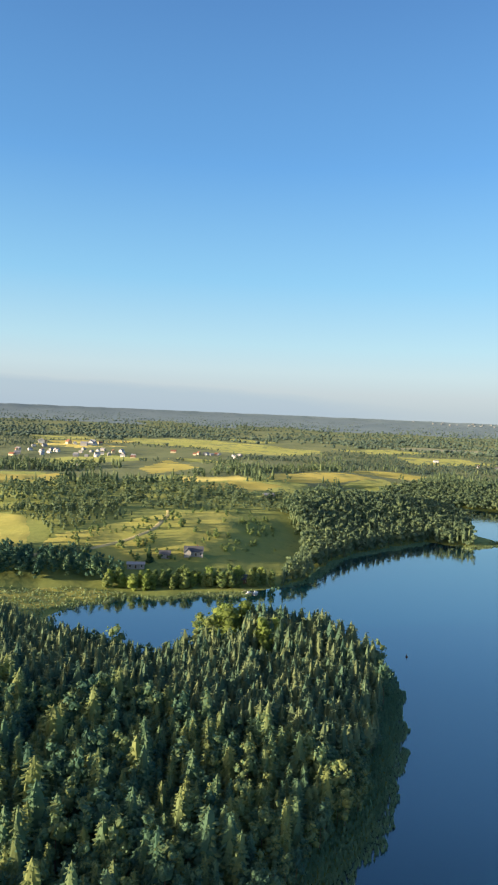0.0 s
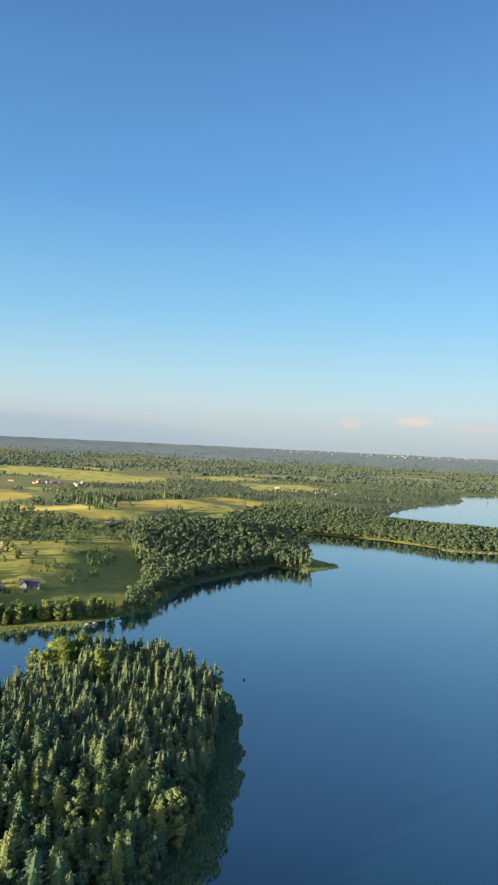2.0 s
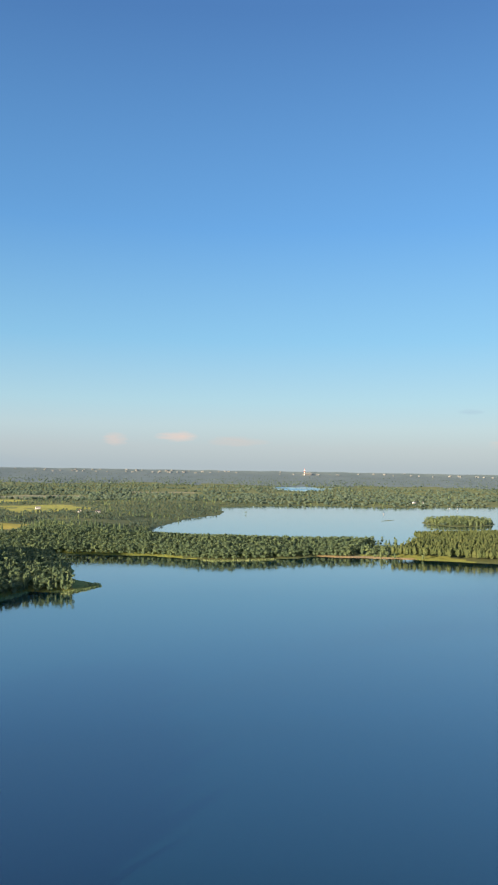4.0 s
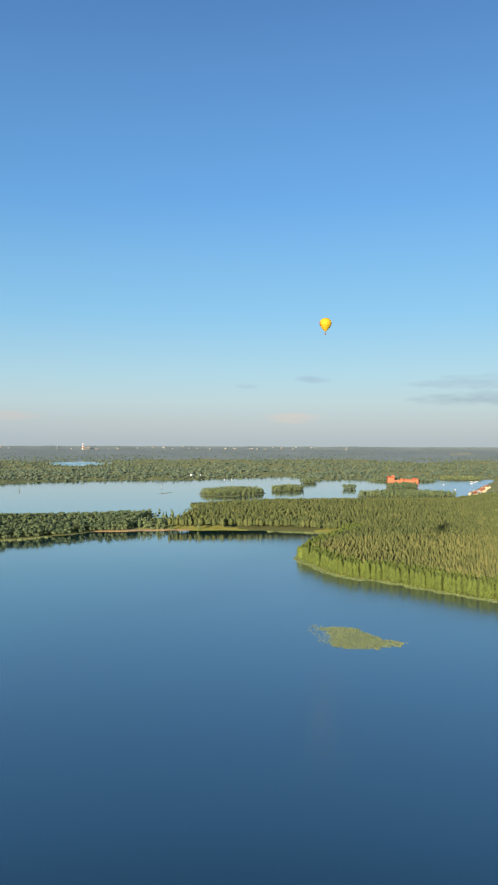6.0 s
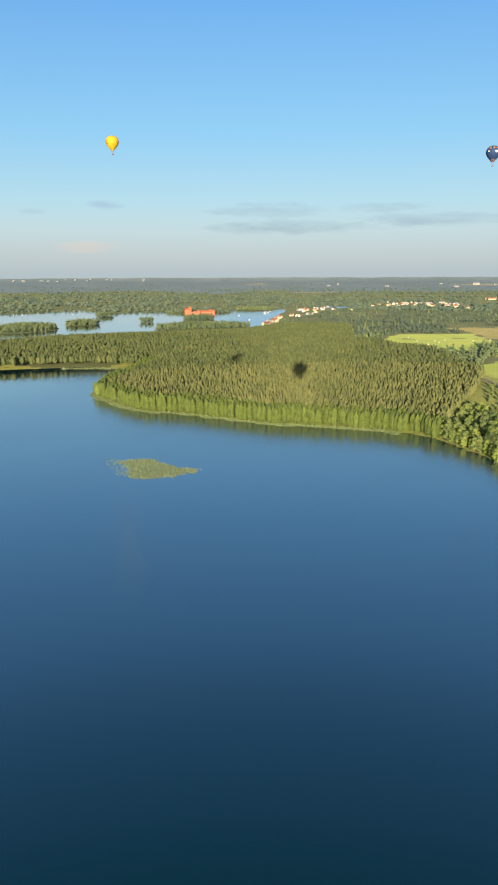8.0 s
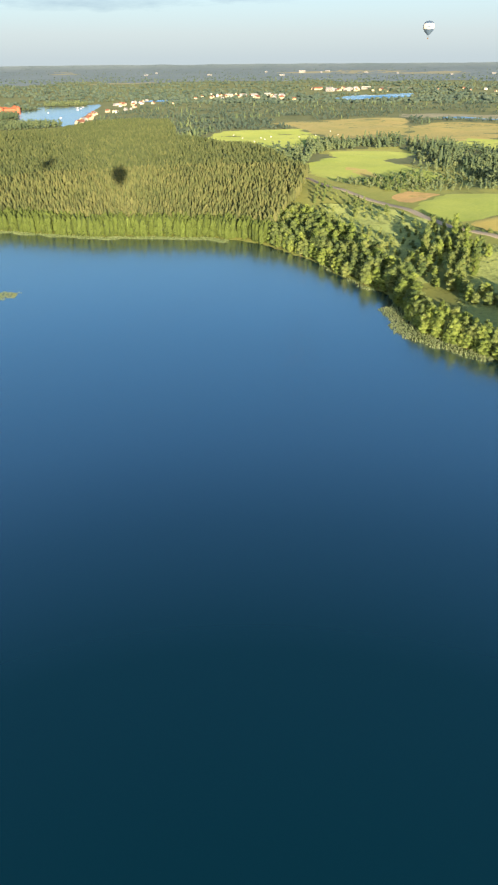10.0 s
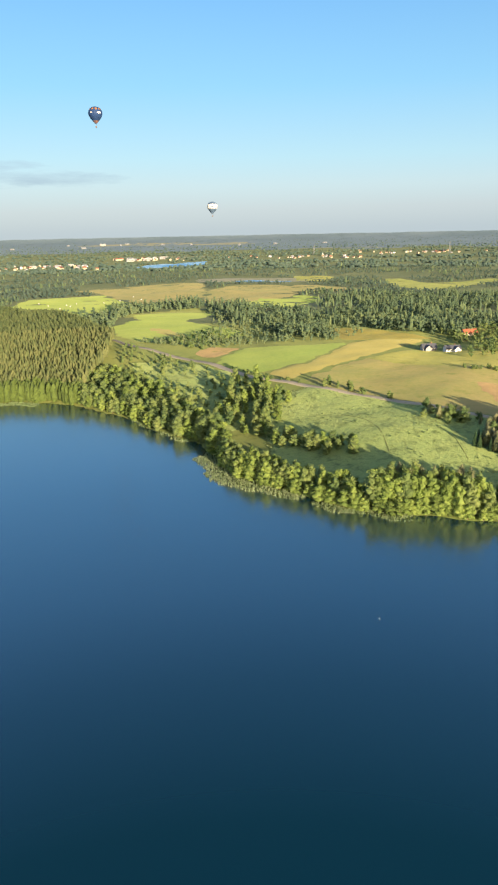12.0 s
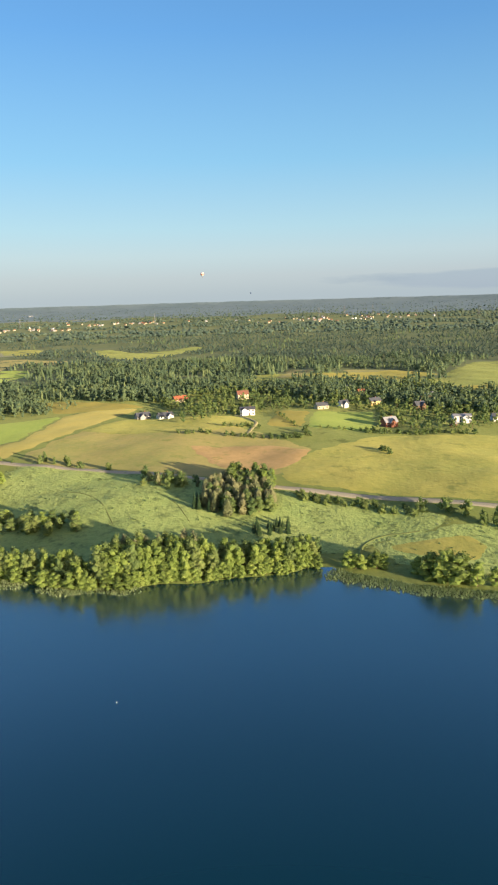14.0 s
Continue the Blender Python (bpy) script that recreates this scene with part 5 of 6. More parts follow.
# ---- houses ----
def plain(name, col, rough=0.8, spread=0.12, metal=0.0):
    d = tuple(c * (1 - spread) for c in col)
    m = mottled(name, d, col, 2.5, 0.35, rough)
    m.node_tree.nodes["Principled BSDF"].inputs["Metallic"].default_value = metal
    return m


WHITE_WALL = plain("white_render", (0.72, 0.71, 0.68))
CREAM_WALL = plain("cream_render", (0.52, 0.45, 0.31))
YELLOW_WALL = plain("yellow_render", (0.66, 0.5, 0.2))
GREY_WALL = plain("grey_render", (0.36, 0.35, 0.34))
# haze put into the wall colour of the horizon blocks
CITY_WALL = plain("haze_dimmed_concrete", (0.24, 0.25, 0.26))
WOOD_WALL = plain("brown_boards", (0.24, 0.15, 0.09))
BRICK = plain("red_brick", (0.3, 0.125, 0.08))
RED_ROOF = plain("red_tiles", (0.4, 0.13, 0.07))
RUST_ROOF = plain("rust_brown_tiles", (0.26, 0.12, 0.08))
SLATE_ROOF = plain("dark_slate", (0.1, 0.105, 0.12), 0.6)
GREY_ROOF = plain("grey_roofing", (0.32, 0.32, 0.33), 0.6)
TRIM = plain("white_paint", (0.8, 0.8, 0.78), 0.5)
DOOR = plain("dark_door", (0.1, 0.06, 0.04), 0.5)
GLASS, _t, _b = material("window_glass", 0.05)
_b.inputs["Base Color"].default_value = (0.02, 0.025, 0.03, 1)
_b.inputs["Specular IOR Level"].default_value = 0.6


def box(bm, x0, y0, z0, x1, y1, z1):
    v = [bm.verts.new(p) for p in ((x0, y0, z0), (x1, y0, z0), (x1, y1, z0), (x0, y1, z0), (x0, y0, z1), (x1, y0, z1), (x1, y1, z1), (x0, y1, z1))]
    for q in ((0, 3, 2, 1), (4, 5, 6, 7), (0, 1, 5, 4), (1, 2, 6, 5), (2, 3, 7, 6), (3, 0, 4, 7)):
        bm.faces.new([v[i] for i in q])


def boxed(*c):
    bm = bmesh.new()
    box(bm, *c)
    return bm


def gable_walls(w, d, h, rise):
    """Four walls with two gables; the ridge runs along x."""
    bm = bmesh.new()
    a = [bm.verts.new((sx * w / 2, sy * d / 2, -1.2)) for sx, sy in ((-1, -1), (1, -1), (1, 1), (-1, 1))]
    b = [bm.verts.new((sx * w / 2, sy * d / 2, h)) for sx, sy in ((-1, -1), (1, -1), (1, 1), (-1, 1))]
    r1, r0 = bm.verts.new((w / 2, 0, h + rise)), bm.verts.new((-w / 2, 0, h + rise))
    bm.faces.new((a[0], a[1], b[1], b[0])), bm.faces.new((a[2], a[3], b[3], b[2]))
    bm.faces.new((a[1], a[2], b[2], r1, b[1])), bm.faces.new((a[3], a[0], b[0], r0, b[3]))
    bm.faces.new((b[0], b[1], r1, r0)), bm.faces.new((b[2], b[3], r0, r1)), bm.faces.new(a[::-1])
    return bm


def gable_roof(w, d, h, rise, over=0.5, thick=0.25):
    bm = bmesh.new()
    k = rise / (d / 2)
    for s in (-1, 1):
        p = [(-w / 2 - over, s * (d / 2 + over), h - over * k), (w / 2 + over, s * (d / 2 + over), h - over * k), (w / 2 + over, 0, h + rise), (-w / 2 - over, 0, h + rise)]
        lo = [bm.verts.new((x, y, z + 0.05)) for x, y, z in p]
        hi = [bm.verts.new((x, y, z + 0.05 + thick)) for x, y, z in p]
        bm.faces.new(hi if s < 0 else hi[::-1]), bm.faces.new(lo[::-1] if s < 0 else lo)
        for i in range(4):
            j = (i + 1) % 4
            bm.faces.new((lo[i], lo[j], hi[j], hi[i]) if s < 0 else (hi[i], hi[j], lo[j], lo[i]))
    return bm


def window(parent, x, z, side, d, w=1.2, h=1.4):
    y = side * (d / 2)
    fr = part("window", boxed(x - w / 2 - 0.1, min(y, y + side * 0.08), z - 0.1, x + w / 2 + 0.1, max(y, y + side * 0.08), z + h + 0.1), TRIM, parent)
    part("pane", boxed(x - w / 2, min(y + side * 0.06, y + side * 0.11), z, x + w / 2, max(y + side * 0.06, y + side * 0.11), z + h), GLASS, fr)


def house(x, y, turn, w, d, h, rise, wall, roof, label, name="house", storeys=1, wing=None, far=False, chimney=True, group="houses"):
    if not far:
        w, d, h, rise = w * 0.86, d * 0.86, h * 0.93, rise * 0.86
        wing = wing and (wing[0] * 0.86, wing[1] * 0.86, wing[2] * 0.86)
    root = new(name)
    root.matrix_basis = pose(x, y, ground_z(x, y) + 0.2, 0, 0, turn)
    tagged(root, label, "house", group)
    part("wall", gable_walls(w, d, h, rise), wall, root)
    part("roof", gable_roof(w, d, h, rise), roof, root)
    if not far:
        for side in (-1, 1):
            for st in range(storeys):
                n = max(2, int(w / 3.2))
                for i in range(n):
                    wx = -w / 2 + w * (i + 0.5) / n
                    if side == -1 and st == 0 and i == n // 2:
                        part("door", boxed(wx - 0.5, -d / 2 - 0.09, 0, wx + 0.5, -d / 2 + 0.02, 2.1), DOOR, root)
                    else:
                        window(root, wx, 0.9 + st * 2.8, side, d)
        if chimney:
            part("chimney", boxed(w * 0.2 - 0.35, -0.35 + d * 0.1, h, w * 0.2 + 0.35, 0.35 + d * 0.1, h + rise + 1.1), BRICK, root)
        if wing:
            bm = gable_walls(wing[1], wing[0], h * 0.95, rise * 0.85)
            bm.transform(pose(wing[2], -d / 2 - wing[1] / 2 + 1.0, 0, 0, 0, 90))
            part("wing_wall", bm, wall, root)
            bm = gable_roof(wing[1], wing[0], h * 0.95, rise * 0.85)
            bm.transform(pose(wing[2], -d / 2 - wing[1] / 2 + 1.0, 0.04, 0, 0, 90))
            part("wing_roof", bm, roof, root)
    return root


house(694, -66, -75, 15, 10, 3.2, 3.6, GREY_WALL, SLATE_ROOF, "grey house with a steep dark roof and bay", wing=(7, 5, -2))
house(684, -86, -75, 16, 10, 3.0, 3.2, WHITE_WALL, SLATE_ROOF, "white bungalow with a dark slate roof", wing=(6, 5, 3))
house(672, -162, -100, 16, 9, 6.0, 2.2, WHITE_WALL, SLATE_ROOF, "white two-storey house with a dark roof", storeys=2, wing=(6, 4, -3))
house(782, -181, -90, 14, 10, 5.5, 4, CREAM_WALL, RUST_ROOF, "cream house with a brown-red roof among trees", storeys=2)
house(788, -113, -70, 17, 11, 3.0, 4.2, CREAM_WALL, RED_ROOF, "low house with a bright orange-red roof")
house(682, -238, -80, 14, 9, 3.4, 3.2, CREAM_WALL, SLATE_ROOF, "cream house with a dark roof by the lawn")
house(686, -262, -80, 10, 9, 3.6, 3.4, WHITE_WALL, SLATE_ROOF, "white gabled house by the lawn", wing=(5, 4, 0))
house(693, -297, -70, 15, 9, 4.0, 3.4, YELLOW_WALL, SLATE_ROOF, "yellow house with a dark roof")
house(660, -330, -80, 12, 9, 4.5, 4, WOOD_WALL, SLATE_ROOF, "brown wooden house with gables", wing=(5, 4, 2))
house(591, -269, -80, 14, 10, 4.5, 4.5, BRICK, GREY_ROOF, "red brick house under scaffolding-grey roof", wing=(6, 4, 0))
house(690, -352, -85, 11, 8, 5.0, 4, CREAM_WALL, RUST_ROOF, "cream house with a brown roof", storeys=1)
house(722, -372, -85, 10, 8, 5.0, 3, WHITE_WALL, GREY_ROOF, "white house with a grey roof")
house(587, -335, -105, 18, 10, 6.4, 1.6, WHITE_WALL, GREY_ROOF, "large white two-storey house with a flat grey roof", storeys=2, wing=(6, 4, 3))
house(580, -366, -105, 12, 9, 4.0, 3, WHITE_WALL, SLATE_ROOF, "white house with a dark roof behind shrubs")
house(832, -257, -80, 14, 9, 3.5, 3, CREAM_WALL, RUST_ROOF, "cream house with a brown roof half hidden by trees")
house(756, -308, -80, 10, 8, 3.5, 3.5, YELLOW_WALL, RED_ROOF, "small yellow house among trees")
house(800, -310, -80, 12, 8, 3.5, 3.5, GREY_WALL, SLATE_ROOF, "grey house with a dark roof among tall trees")
house(570, -318, -95, 6, 4, 2.4, 1, WOOD_WALL, GREY_ROOF, "small brown wooden garden shed with grey roof", name="shed", chimney=False)
# farm by the bay
house(-182, 473, 20, 14, 7, 3.0, 1.2, GREY_WALL, GREY_ROOF, "long pale farm shed with open bays", name="farm_shed", chimney=False, group="farm")
house(-152, 513, 15, 16, 9, 3.4, 3.8, GREY_WALL, SLATE_ROOF, "grey farmhouse with a dark roof", group="farm", wing=(6, 4, -5))
house(-170, 500, 15, 9, 7, 2.8, 2.6, GREY_WALL, SLATE_ROOF, "small grey outbuilding beside the farmhouse", group="farm", chimney=False)
house(-108, 478, 30, 12, 8, 2.8, 2.6, WOOD_WALL, SLATE_ROOF, "brown wooden cabin half hidden by trees", group="farm")
# single far houses
for px, py, wall, roof in ((79, 1861, WHITE_WALL, GREY_ROOF), (167, 1709, WHITE_WALL, GREY_ROOF), (205, 1680, WHITE_WALL, SLATE_ROOF), (102, 1160, WHITE_WALL, GREY_ROOF), (-84, 858, WHITE_WALL, GREY_ROOF),
                           (-68, 866, WHITE_WALL, GREY_ROOF), (-150, 800, CREAM_WALL, GREY_ROOF), (1315, 2125, WHITE_WALL, GREY_ROOF), (1345, 2122, WHITE_WALL, GREY_ROOF)):
    house(px, py, (px * 7) % 180, 13, 9, 4.5, 2.5, wall, roof, "pale house far off among the trees", group="far houses")

# town, villages: a few far house kinds, copied
FAR_KINDS = [house(-757, 1305, 30, 12, 9, 4.5, 3.2, GREY_WALL, GREY_ROOF, "small grey house with a grey roof in the village", far=True, group="village houses"),
             house(-748, 1454, 80, 13, 9, 4.5, 3.5, WHITE_WALL, GREY_ROOF, "white house with a grey roof in the village", far=True, group="village houses"),
             house(-630, 1489, 120, 11, 8, 4.5, 3.5, CREAM_WALL, RUST_ROOF, "cream house with a brown roof in the village", far=True, group="village houses"),
             house(-540, 1640, 10, 13, 9, 4, 3, CREAM_WALL, RUST_ROOF, "cream house with a rust-red roof in the village", far=True, group="village houses")]
r_ = np.random.default_rng(171)
PLACES = [((-700, 1400), 170, 170, 34, 0.75), ((-440, 1590), 100, 50, 12, 0.75), ((1640, 1165), 150, 40, 16, 0.75), ((2040, 1300), 80, 70, 22, 0.75), ((2480, 1150), 170, 90, 34, 0.8),
          ((1420, 1085), 60, 35, 8, 1.1), ((2990, 950), 60, 140, 26, 1.1), ((3100, 240), 120, 260, 34, 0.75), ((3400, -180), 130, 300, 40, 0.75), ((3150, -1100), 200, 420, 60, 0.75), ((-867, 1779), 90, 60, 10, 1.2), ((2400, 990), 60, 60, 10, 1.3)]
for (cx, cy), ax, ay, n, size in PLACES:
    made = 0
    while made < n:
        px, py = cx + r_.normal() * ax * 0.6, cy + r_.normal() * ay * 0.6
        if shore(np.array([px]), np.array([py]))[0] < 8:
            continue
        src = FAR_KINDS[int(r_.choice(4, p=(0.35, 0.4, 0.15, 0.1) if cx < 1000 else (0.2, 0.15, 0.35, 0.3)))]
        copy_thing(src, pose(px, py, ground_z(px, py) + 0.2, 0, 0, r_.uniform(0, 180)) @ Matrix.Scale(size * r_.uniform(0.8, 1.25), 4))
        made += 1


def block(x, y, turn, w, d, h, mat, label, name="apartment_block"):
    root = new(name)
    root.matrix_basis = pose(x, y, ground_z(x, y), 0, 0, turn)
    tagged(root, label, "building", "far city")
    part("wall", boxed(-w / 2, -d / 2, -2, w / 2, d / 2, h), mat, root)
    part("roof", boxed(-w / 2 - 0.5, -d / 2 - 0.5, h, w / 2 + 0.5, d / 2 + 0.5, h + 1), GREY_ROOF, root)
    for k in range(2):
        part("window_band", boxed(-w / 2 + 2, -d / 2 - 0.1, h * (0.3 + 0.35 * k), w / 2 - 2, -d / 2 + 0.2, h * (0.42 + 0.35 * k)), GLASS, root)


for k in range(80):
    az = radians(r_.choice([r_.uniform(2, 26), r_.normal(8.5, 4), r_.uniform(22, 44)]))
    rr = r_.uniform(4840, 4930)
    block(rr * math.sin(az), rr * math.cos(az), math.degrees(-az) + r_.uniform(-20, 20), r_.uniform(5, 18), 8, r_.uniform(4, 7), CITY_WALL, "pale city block on the horizon")
for k in range(12):
    az, rr = radians(r_.uniform(56, 90)), r_.uniform(4300, 4850)
    block(rr * math.sin(az), rr * math.cos(az), math.degrees(-az), r_.uniform(8, 30), 12, r_.uniform(4, 6.5), CITY_WALL, "long pale hall on the horizon", "warehouse")
for px, py, w in ((2443, 1176, 40), (2990, 930, 60), (3060, 880, 60), (2930, 985, 50), (2560, 1085, 36), (4289, 1618, 60)):
    block(px, py, -60, w * 0.6, 12, 9, GREY_WALL, "pale multi-storey block at the edge of town")


# ---- castle on the island ----
def drum(bm, x, y, r, z0, z1, n=16, r1=None):
    r1 = r if r1 is None else r1
    a = [bm.verts.new((x + r * math.cos(6.283 * k / n), y + r * math.sin(6.283 * k / n), z0)) for k in range(n)]
    b = [bm.verts.new((x + r1 * math.cos(6.283 * k / n), y + r1 * math.sin(6.283 * k / n), z1)) for k in range(n)]
    for k in range(n):
        bm.faces.new((a[k], a[(k + 1) % n], b[(k + 1) % n], b[k]))
    bm.faces.new(b), bm.faces.new(a[::-1])


def drummed(*c, **k):
    bm = bmesh.new()
    drum(bm, *c, **k)
    return bm


CASTLE_BRICK = plain("castle_brick", (0.38, 0.14, 0.08))
CASTLE_ROOF = plain("castle_tiles", (0.45, 0.14, 0.07))


def castle(x, y, turn):
    root = new("castle")
    root.matrix_basis = pose(x, y, 1.0, 0, 0, turn) @ Matrix.Diagonal((1.1, 1.1, 0.62, 1)) @ Matrix.Diagonal((1, 1, 0.85, 1))
    tagged(root, "red brick island castle with a tall keep and round towers", "castle")
    for c in ((-52, -22, -3, 30, -19, 9), (-52, 19, -3, 30, 22, 9), (27, -22, -3, 30, 22, 9), (-14, -22, -3, -11, 22, 9)):
        part("curtain_wall", boxed(*c), CASTLE_BRICK, root)
    part("keep", boxed(-50, -12, -3, -32, 12, 22), CASTLE_BRICK, root)
    bm = gable_roof(18, 24, 22, 9, 0.6, 0.5)
    bm.transform(pose(-41, 0, 0))
    part("keep_roof", bm, CASTLE_ROOF, root)
    part("gate_tower", boxed(-37, -4, -3, -29, 4, 32), CASTLE_BRICK, root)
    part("gate_tower_roof", drummed(-33, 0, 5.6, 32, 40, n=4, r1=0.3), CASTLE_ROOF, root)
    for cx, cy in ((30, -22), (30, 22), (-12, -22)):
        tw = part("tower", drummed(cx, cy, 6, -3, 15), CASTLE_BRICK, root)
        part("tower_roof", drummed(cx, cy, 6.8, 15, 22, r1=0.2), CASTLE_ROOF, tw)
    for c in ((-8, -19, 24, -10), (-8, 10, 24, 19)):
        part("range", boxed(c[0], c[1], -3, c[2], c[3], 9), CASTLE_BRICK, root)
        bm = gable_roof(c[2] - c[0], c[3] - c[1], 9, 5, 0.4, 0.4)
        bm.transform(pose((c[0] + c[2]) / 2, (c[1] + c[3]) / 2, 0))
        part("range_roof", bm, CASTLE_ROOF, root)


castle(1737, 1531, -39)


# ---- hot-air balloons ----
def profile(u):
    """Half width of the envelope at height u, 0 at the mouth and 1 at the crown."""
    if u < 0.6:
        return 0.08 + 0.42 * math.sin(u / 0.6 * math.pi / 2) ** 1.12
    return 0.5 * math.sqrt(max(0, 1 - ((u - 0.6) / 0.4) ** 2))


def cloth(name, col):
    m = mottled(name, tuple(c * 0.85 for c in col), col, 4, 0.6, 0.6)
    t = m.node_tree
    bs = t.nodes["Principled BSDF"]
    tr = node(t, "BsdfTranslucent", {"Color": (*col, 1)})
    mix = node(t, "MixShader", {0: 0.25})
    t.links.new(bs.outputs[0], mix.inputs[1])
    t.links.new(tr.outputs[0], mix.inputs[2])
    t.links.new(mix.outputs[0], t.nodes["Material Output"].inputs["Surface"])
    return m


YELLOW = cloth("yellow_cloth", (0.62, 0.45, 0.03))
OCHRE = cloth("ochre_cloth", (0.55, 0.3, 0.03))
NAVY = cloth("navy_cloth", (0.03, 0.07, 0.19))
ORANGE = cloth("orange_cloth", (0.45, 0.2, 0.06))
PALE = cloth("white_cloth", (0.8, 0.78, 0.74))
STEEL = cloth("grey_blue_cloth", (0.12, 0.19, 0.3))
SCARLET = cloth("scarlet_cloth", (0.65, 0.08, 0.05))
WICKER = plain("wicker", (0.2, 0.11, 0.05), 0.9, 0.3)
ROPE = plain("rope", (0.1, 0.09, 0.08))


def gore_band(size, u0, u1, mat, alt=None, gores=20, per=4):
    """Bulging gores between two heights of the envelope; alt: every other gore's cloth."""
    steps = max(2, int((u1 - u0) * 24))
    V, F, I = [], [], []
    n = gores * per
    for i in range(steps + 1):
        u = u0 + (u1 - u0) * i / steps
        for k in range(n):
            a = 6.283185 * k / n
            bulge = 1 + 0.035 * abs(math.sin(math.pi * (k % per) / per))
            w = profile(u) * size * bulge
            V.append((w * math.cos(a), w * math.sin(a), u * size * 1.16))
    for i in range(steps):
        for k in range(n):
            F.append((i * n + k, i * n + (k + 1) % n, (i + 1) * n + (k + 1) % n, (i + 1) * n + k))
            I.append(1 if alt and (k // per) % 2 else 0)
    return raw_mesh("envelope", V, np.array(F), [mat] + ([alt] if alt else []), I, flat=False)


def balloon(name, x, y, z, size, bands, label, badges=()):
    """size: the envelope's width; z: the middle of the envelope; bands: (from, to, cloth, other cloth)."""
    root = new(name)
    tagged(root, label, "balloon", "hot-air balloons")
    root.matrix_basis = pose(x, y, z - size * 0.62, 0, 0, 20)
    for u0, u1, mat, alt in bands:
        ob = new("envelope", gore_band(size, u0, u1, mat, alt))
        ob.parent = root
    b = size * 0.05
    dz = -size * 0.2
    bas = part("basket", boxed(-b * 1.2, -b, dz - b * 1.6, b * 1.2, b, dz), WICKER, root, "brown wicker basket")
    part("rim", boxed(-b * 1.3, -b * 1.1, dz - 0.1, b * 1.3, b * 1.1, dz + 0.12), DOOR, bas)
    part("burner", drummed(0, 0, b * 0.4, dz + size * 0.08, dz + size * 0.12, n=8), STEEL, root)
    for sx, sy in ((-1, -1), (1, -1), (1, 1), (-1, 1)):
        bm = bmesh.new()
        p0, p1 = Vector((sx * b, sy * b, dz)), Vector((sx * size * 0.07, sy * size * 0.07, 0.02))
        t = size * 0.003
        v = [bm.verts.new(p + Vector(o)) for p in (p0, p1) for o in ((t, 0, 0), (-t, t, 0), (-t, -t, 0))]
        for k in range(3):
            bm.faces.new((v[k], v[(k + 1) % 3], v[3 + (k + 1) % 3], v[3 + k]))
        part("cable", bm, ROPE, root)
    for az, u, w, h, mat in badges:
        V, F = [], []
        for i in range(5):
            for k in range(7):
                uu, aa = u + h * (i / 4 - 0.5), radians(az - 20) + w * (k / 6 - 0.5)
                rad = profile(uu) * size * 1.05
                V.append((rad * math.cos(aa), rad * math.sin(aa), uu * size * 1.16))
        for i in range(4):
            for k in range(6):
                if (i in (0, 3)) and (k in (0, 5)):
                    continue
                F.append((i * 7 + k, i * 7 + k + 1, (i + 1) * 7 + k + 1, (i + 1) * 7 + k))
        ob = new("badge", raw_mesh("badge", V, np.array(F), [mat]))
        ob.parent = root
    return root


def aloft(az, up, dist, ex=11, ey=-10):
    return (ex + dist * math.sin(radians(az)), ey + dist * math.cos(radians(az)), 122 + dist * math.tan(radians(up)))


# bearings, heights and badges are set to fit the camera's view
balloon("yellow_balloon", *aloft(41.9, 9.35, 1080), 17.5, [(0, 0.12, OCHRE, YELLOW), (0.12, 1, YELLOW, YELLOW)], "yellow hot-air balloon with dark badges, aloft over the lake",
        [(160, 0.62, 0.4, 0.12, SCARLET), (172, 0.44, 0.3, 0.1, SCARLET), (150, 0.5, 0.2, 0.2, DOOR)])
balloon("blue_balloon", *aloft(69.3, 8.3, 1050, 18, -16), 18, [(0, 0.16, ORANGE, NAVY), (0.16, 0.78, NAVY, NAVY), (0.78, 0.89, ORANGE, NAVY), (0.89, 1, NAVY, NAVY)], "navy blue hot-air balloon with an orange crown band",
        [(232, 0.6, 0.55, 0.12, PALE), (165, 0.62, 0.3, 0.08, PALE)])
balloon("white_balloon", *aloft(77.4, 1.85, 1330, 20, -18), 17.5, [(0, 0.42, STEEL, STEEL), (0.42, 0.8, PALE, PALE), (0.8, 1, STEEL, STEEL)], "white hot-air balloon with slate-blue top and bottom",
        [(195, 0.58, 0.8, 0.07, STEEL)])
balloon("red_and_white_balloon", *aloft(99.1, 1.85, 3300, 22, -20), 16, [(0, 0.35, PALE, PALE), (0.35, 0.75, PALE, SCARLET), (0.75, 1, PALE, PALE)], "small far red and white hot-air balloon")
balloon("dark_balloon", *aloft(102.9, 0.3, 4500), 8, [(0, 1, NAVY, STEEL)], "tiny dark hot-air balloon at the horizon")
# the balloon that carries the camera and one that follows it: only their shadows fall into view
balloon("carrying_balloon", -12.5, -25.5, 133.1, 15.5, [(0, 1, YELLOW, ORANGE)], "striped hot-air balloon whose shadow lies on the forest")
balloon("following_balloon", -180.8, -46.9, 168.4, 12.5, [(0, 1, SCARLET, PALE)], "striped hot-air balloon following behind")


# ---- boats, landing, masts ----
HULL = plain("white_hull", (0.8, 0.8, 0.8), 0.4)
SAIL = plain("sailcloth", (0.85, 0.84, 0.8), 0.7)


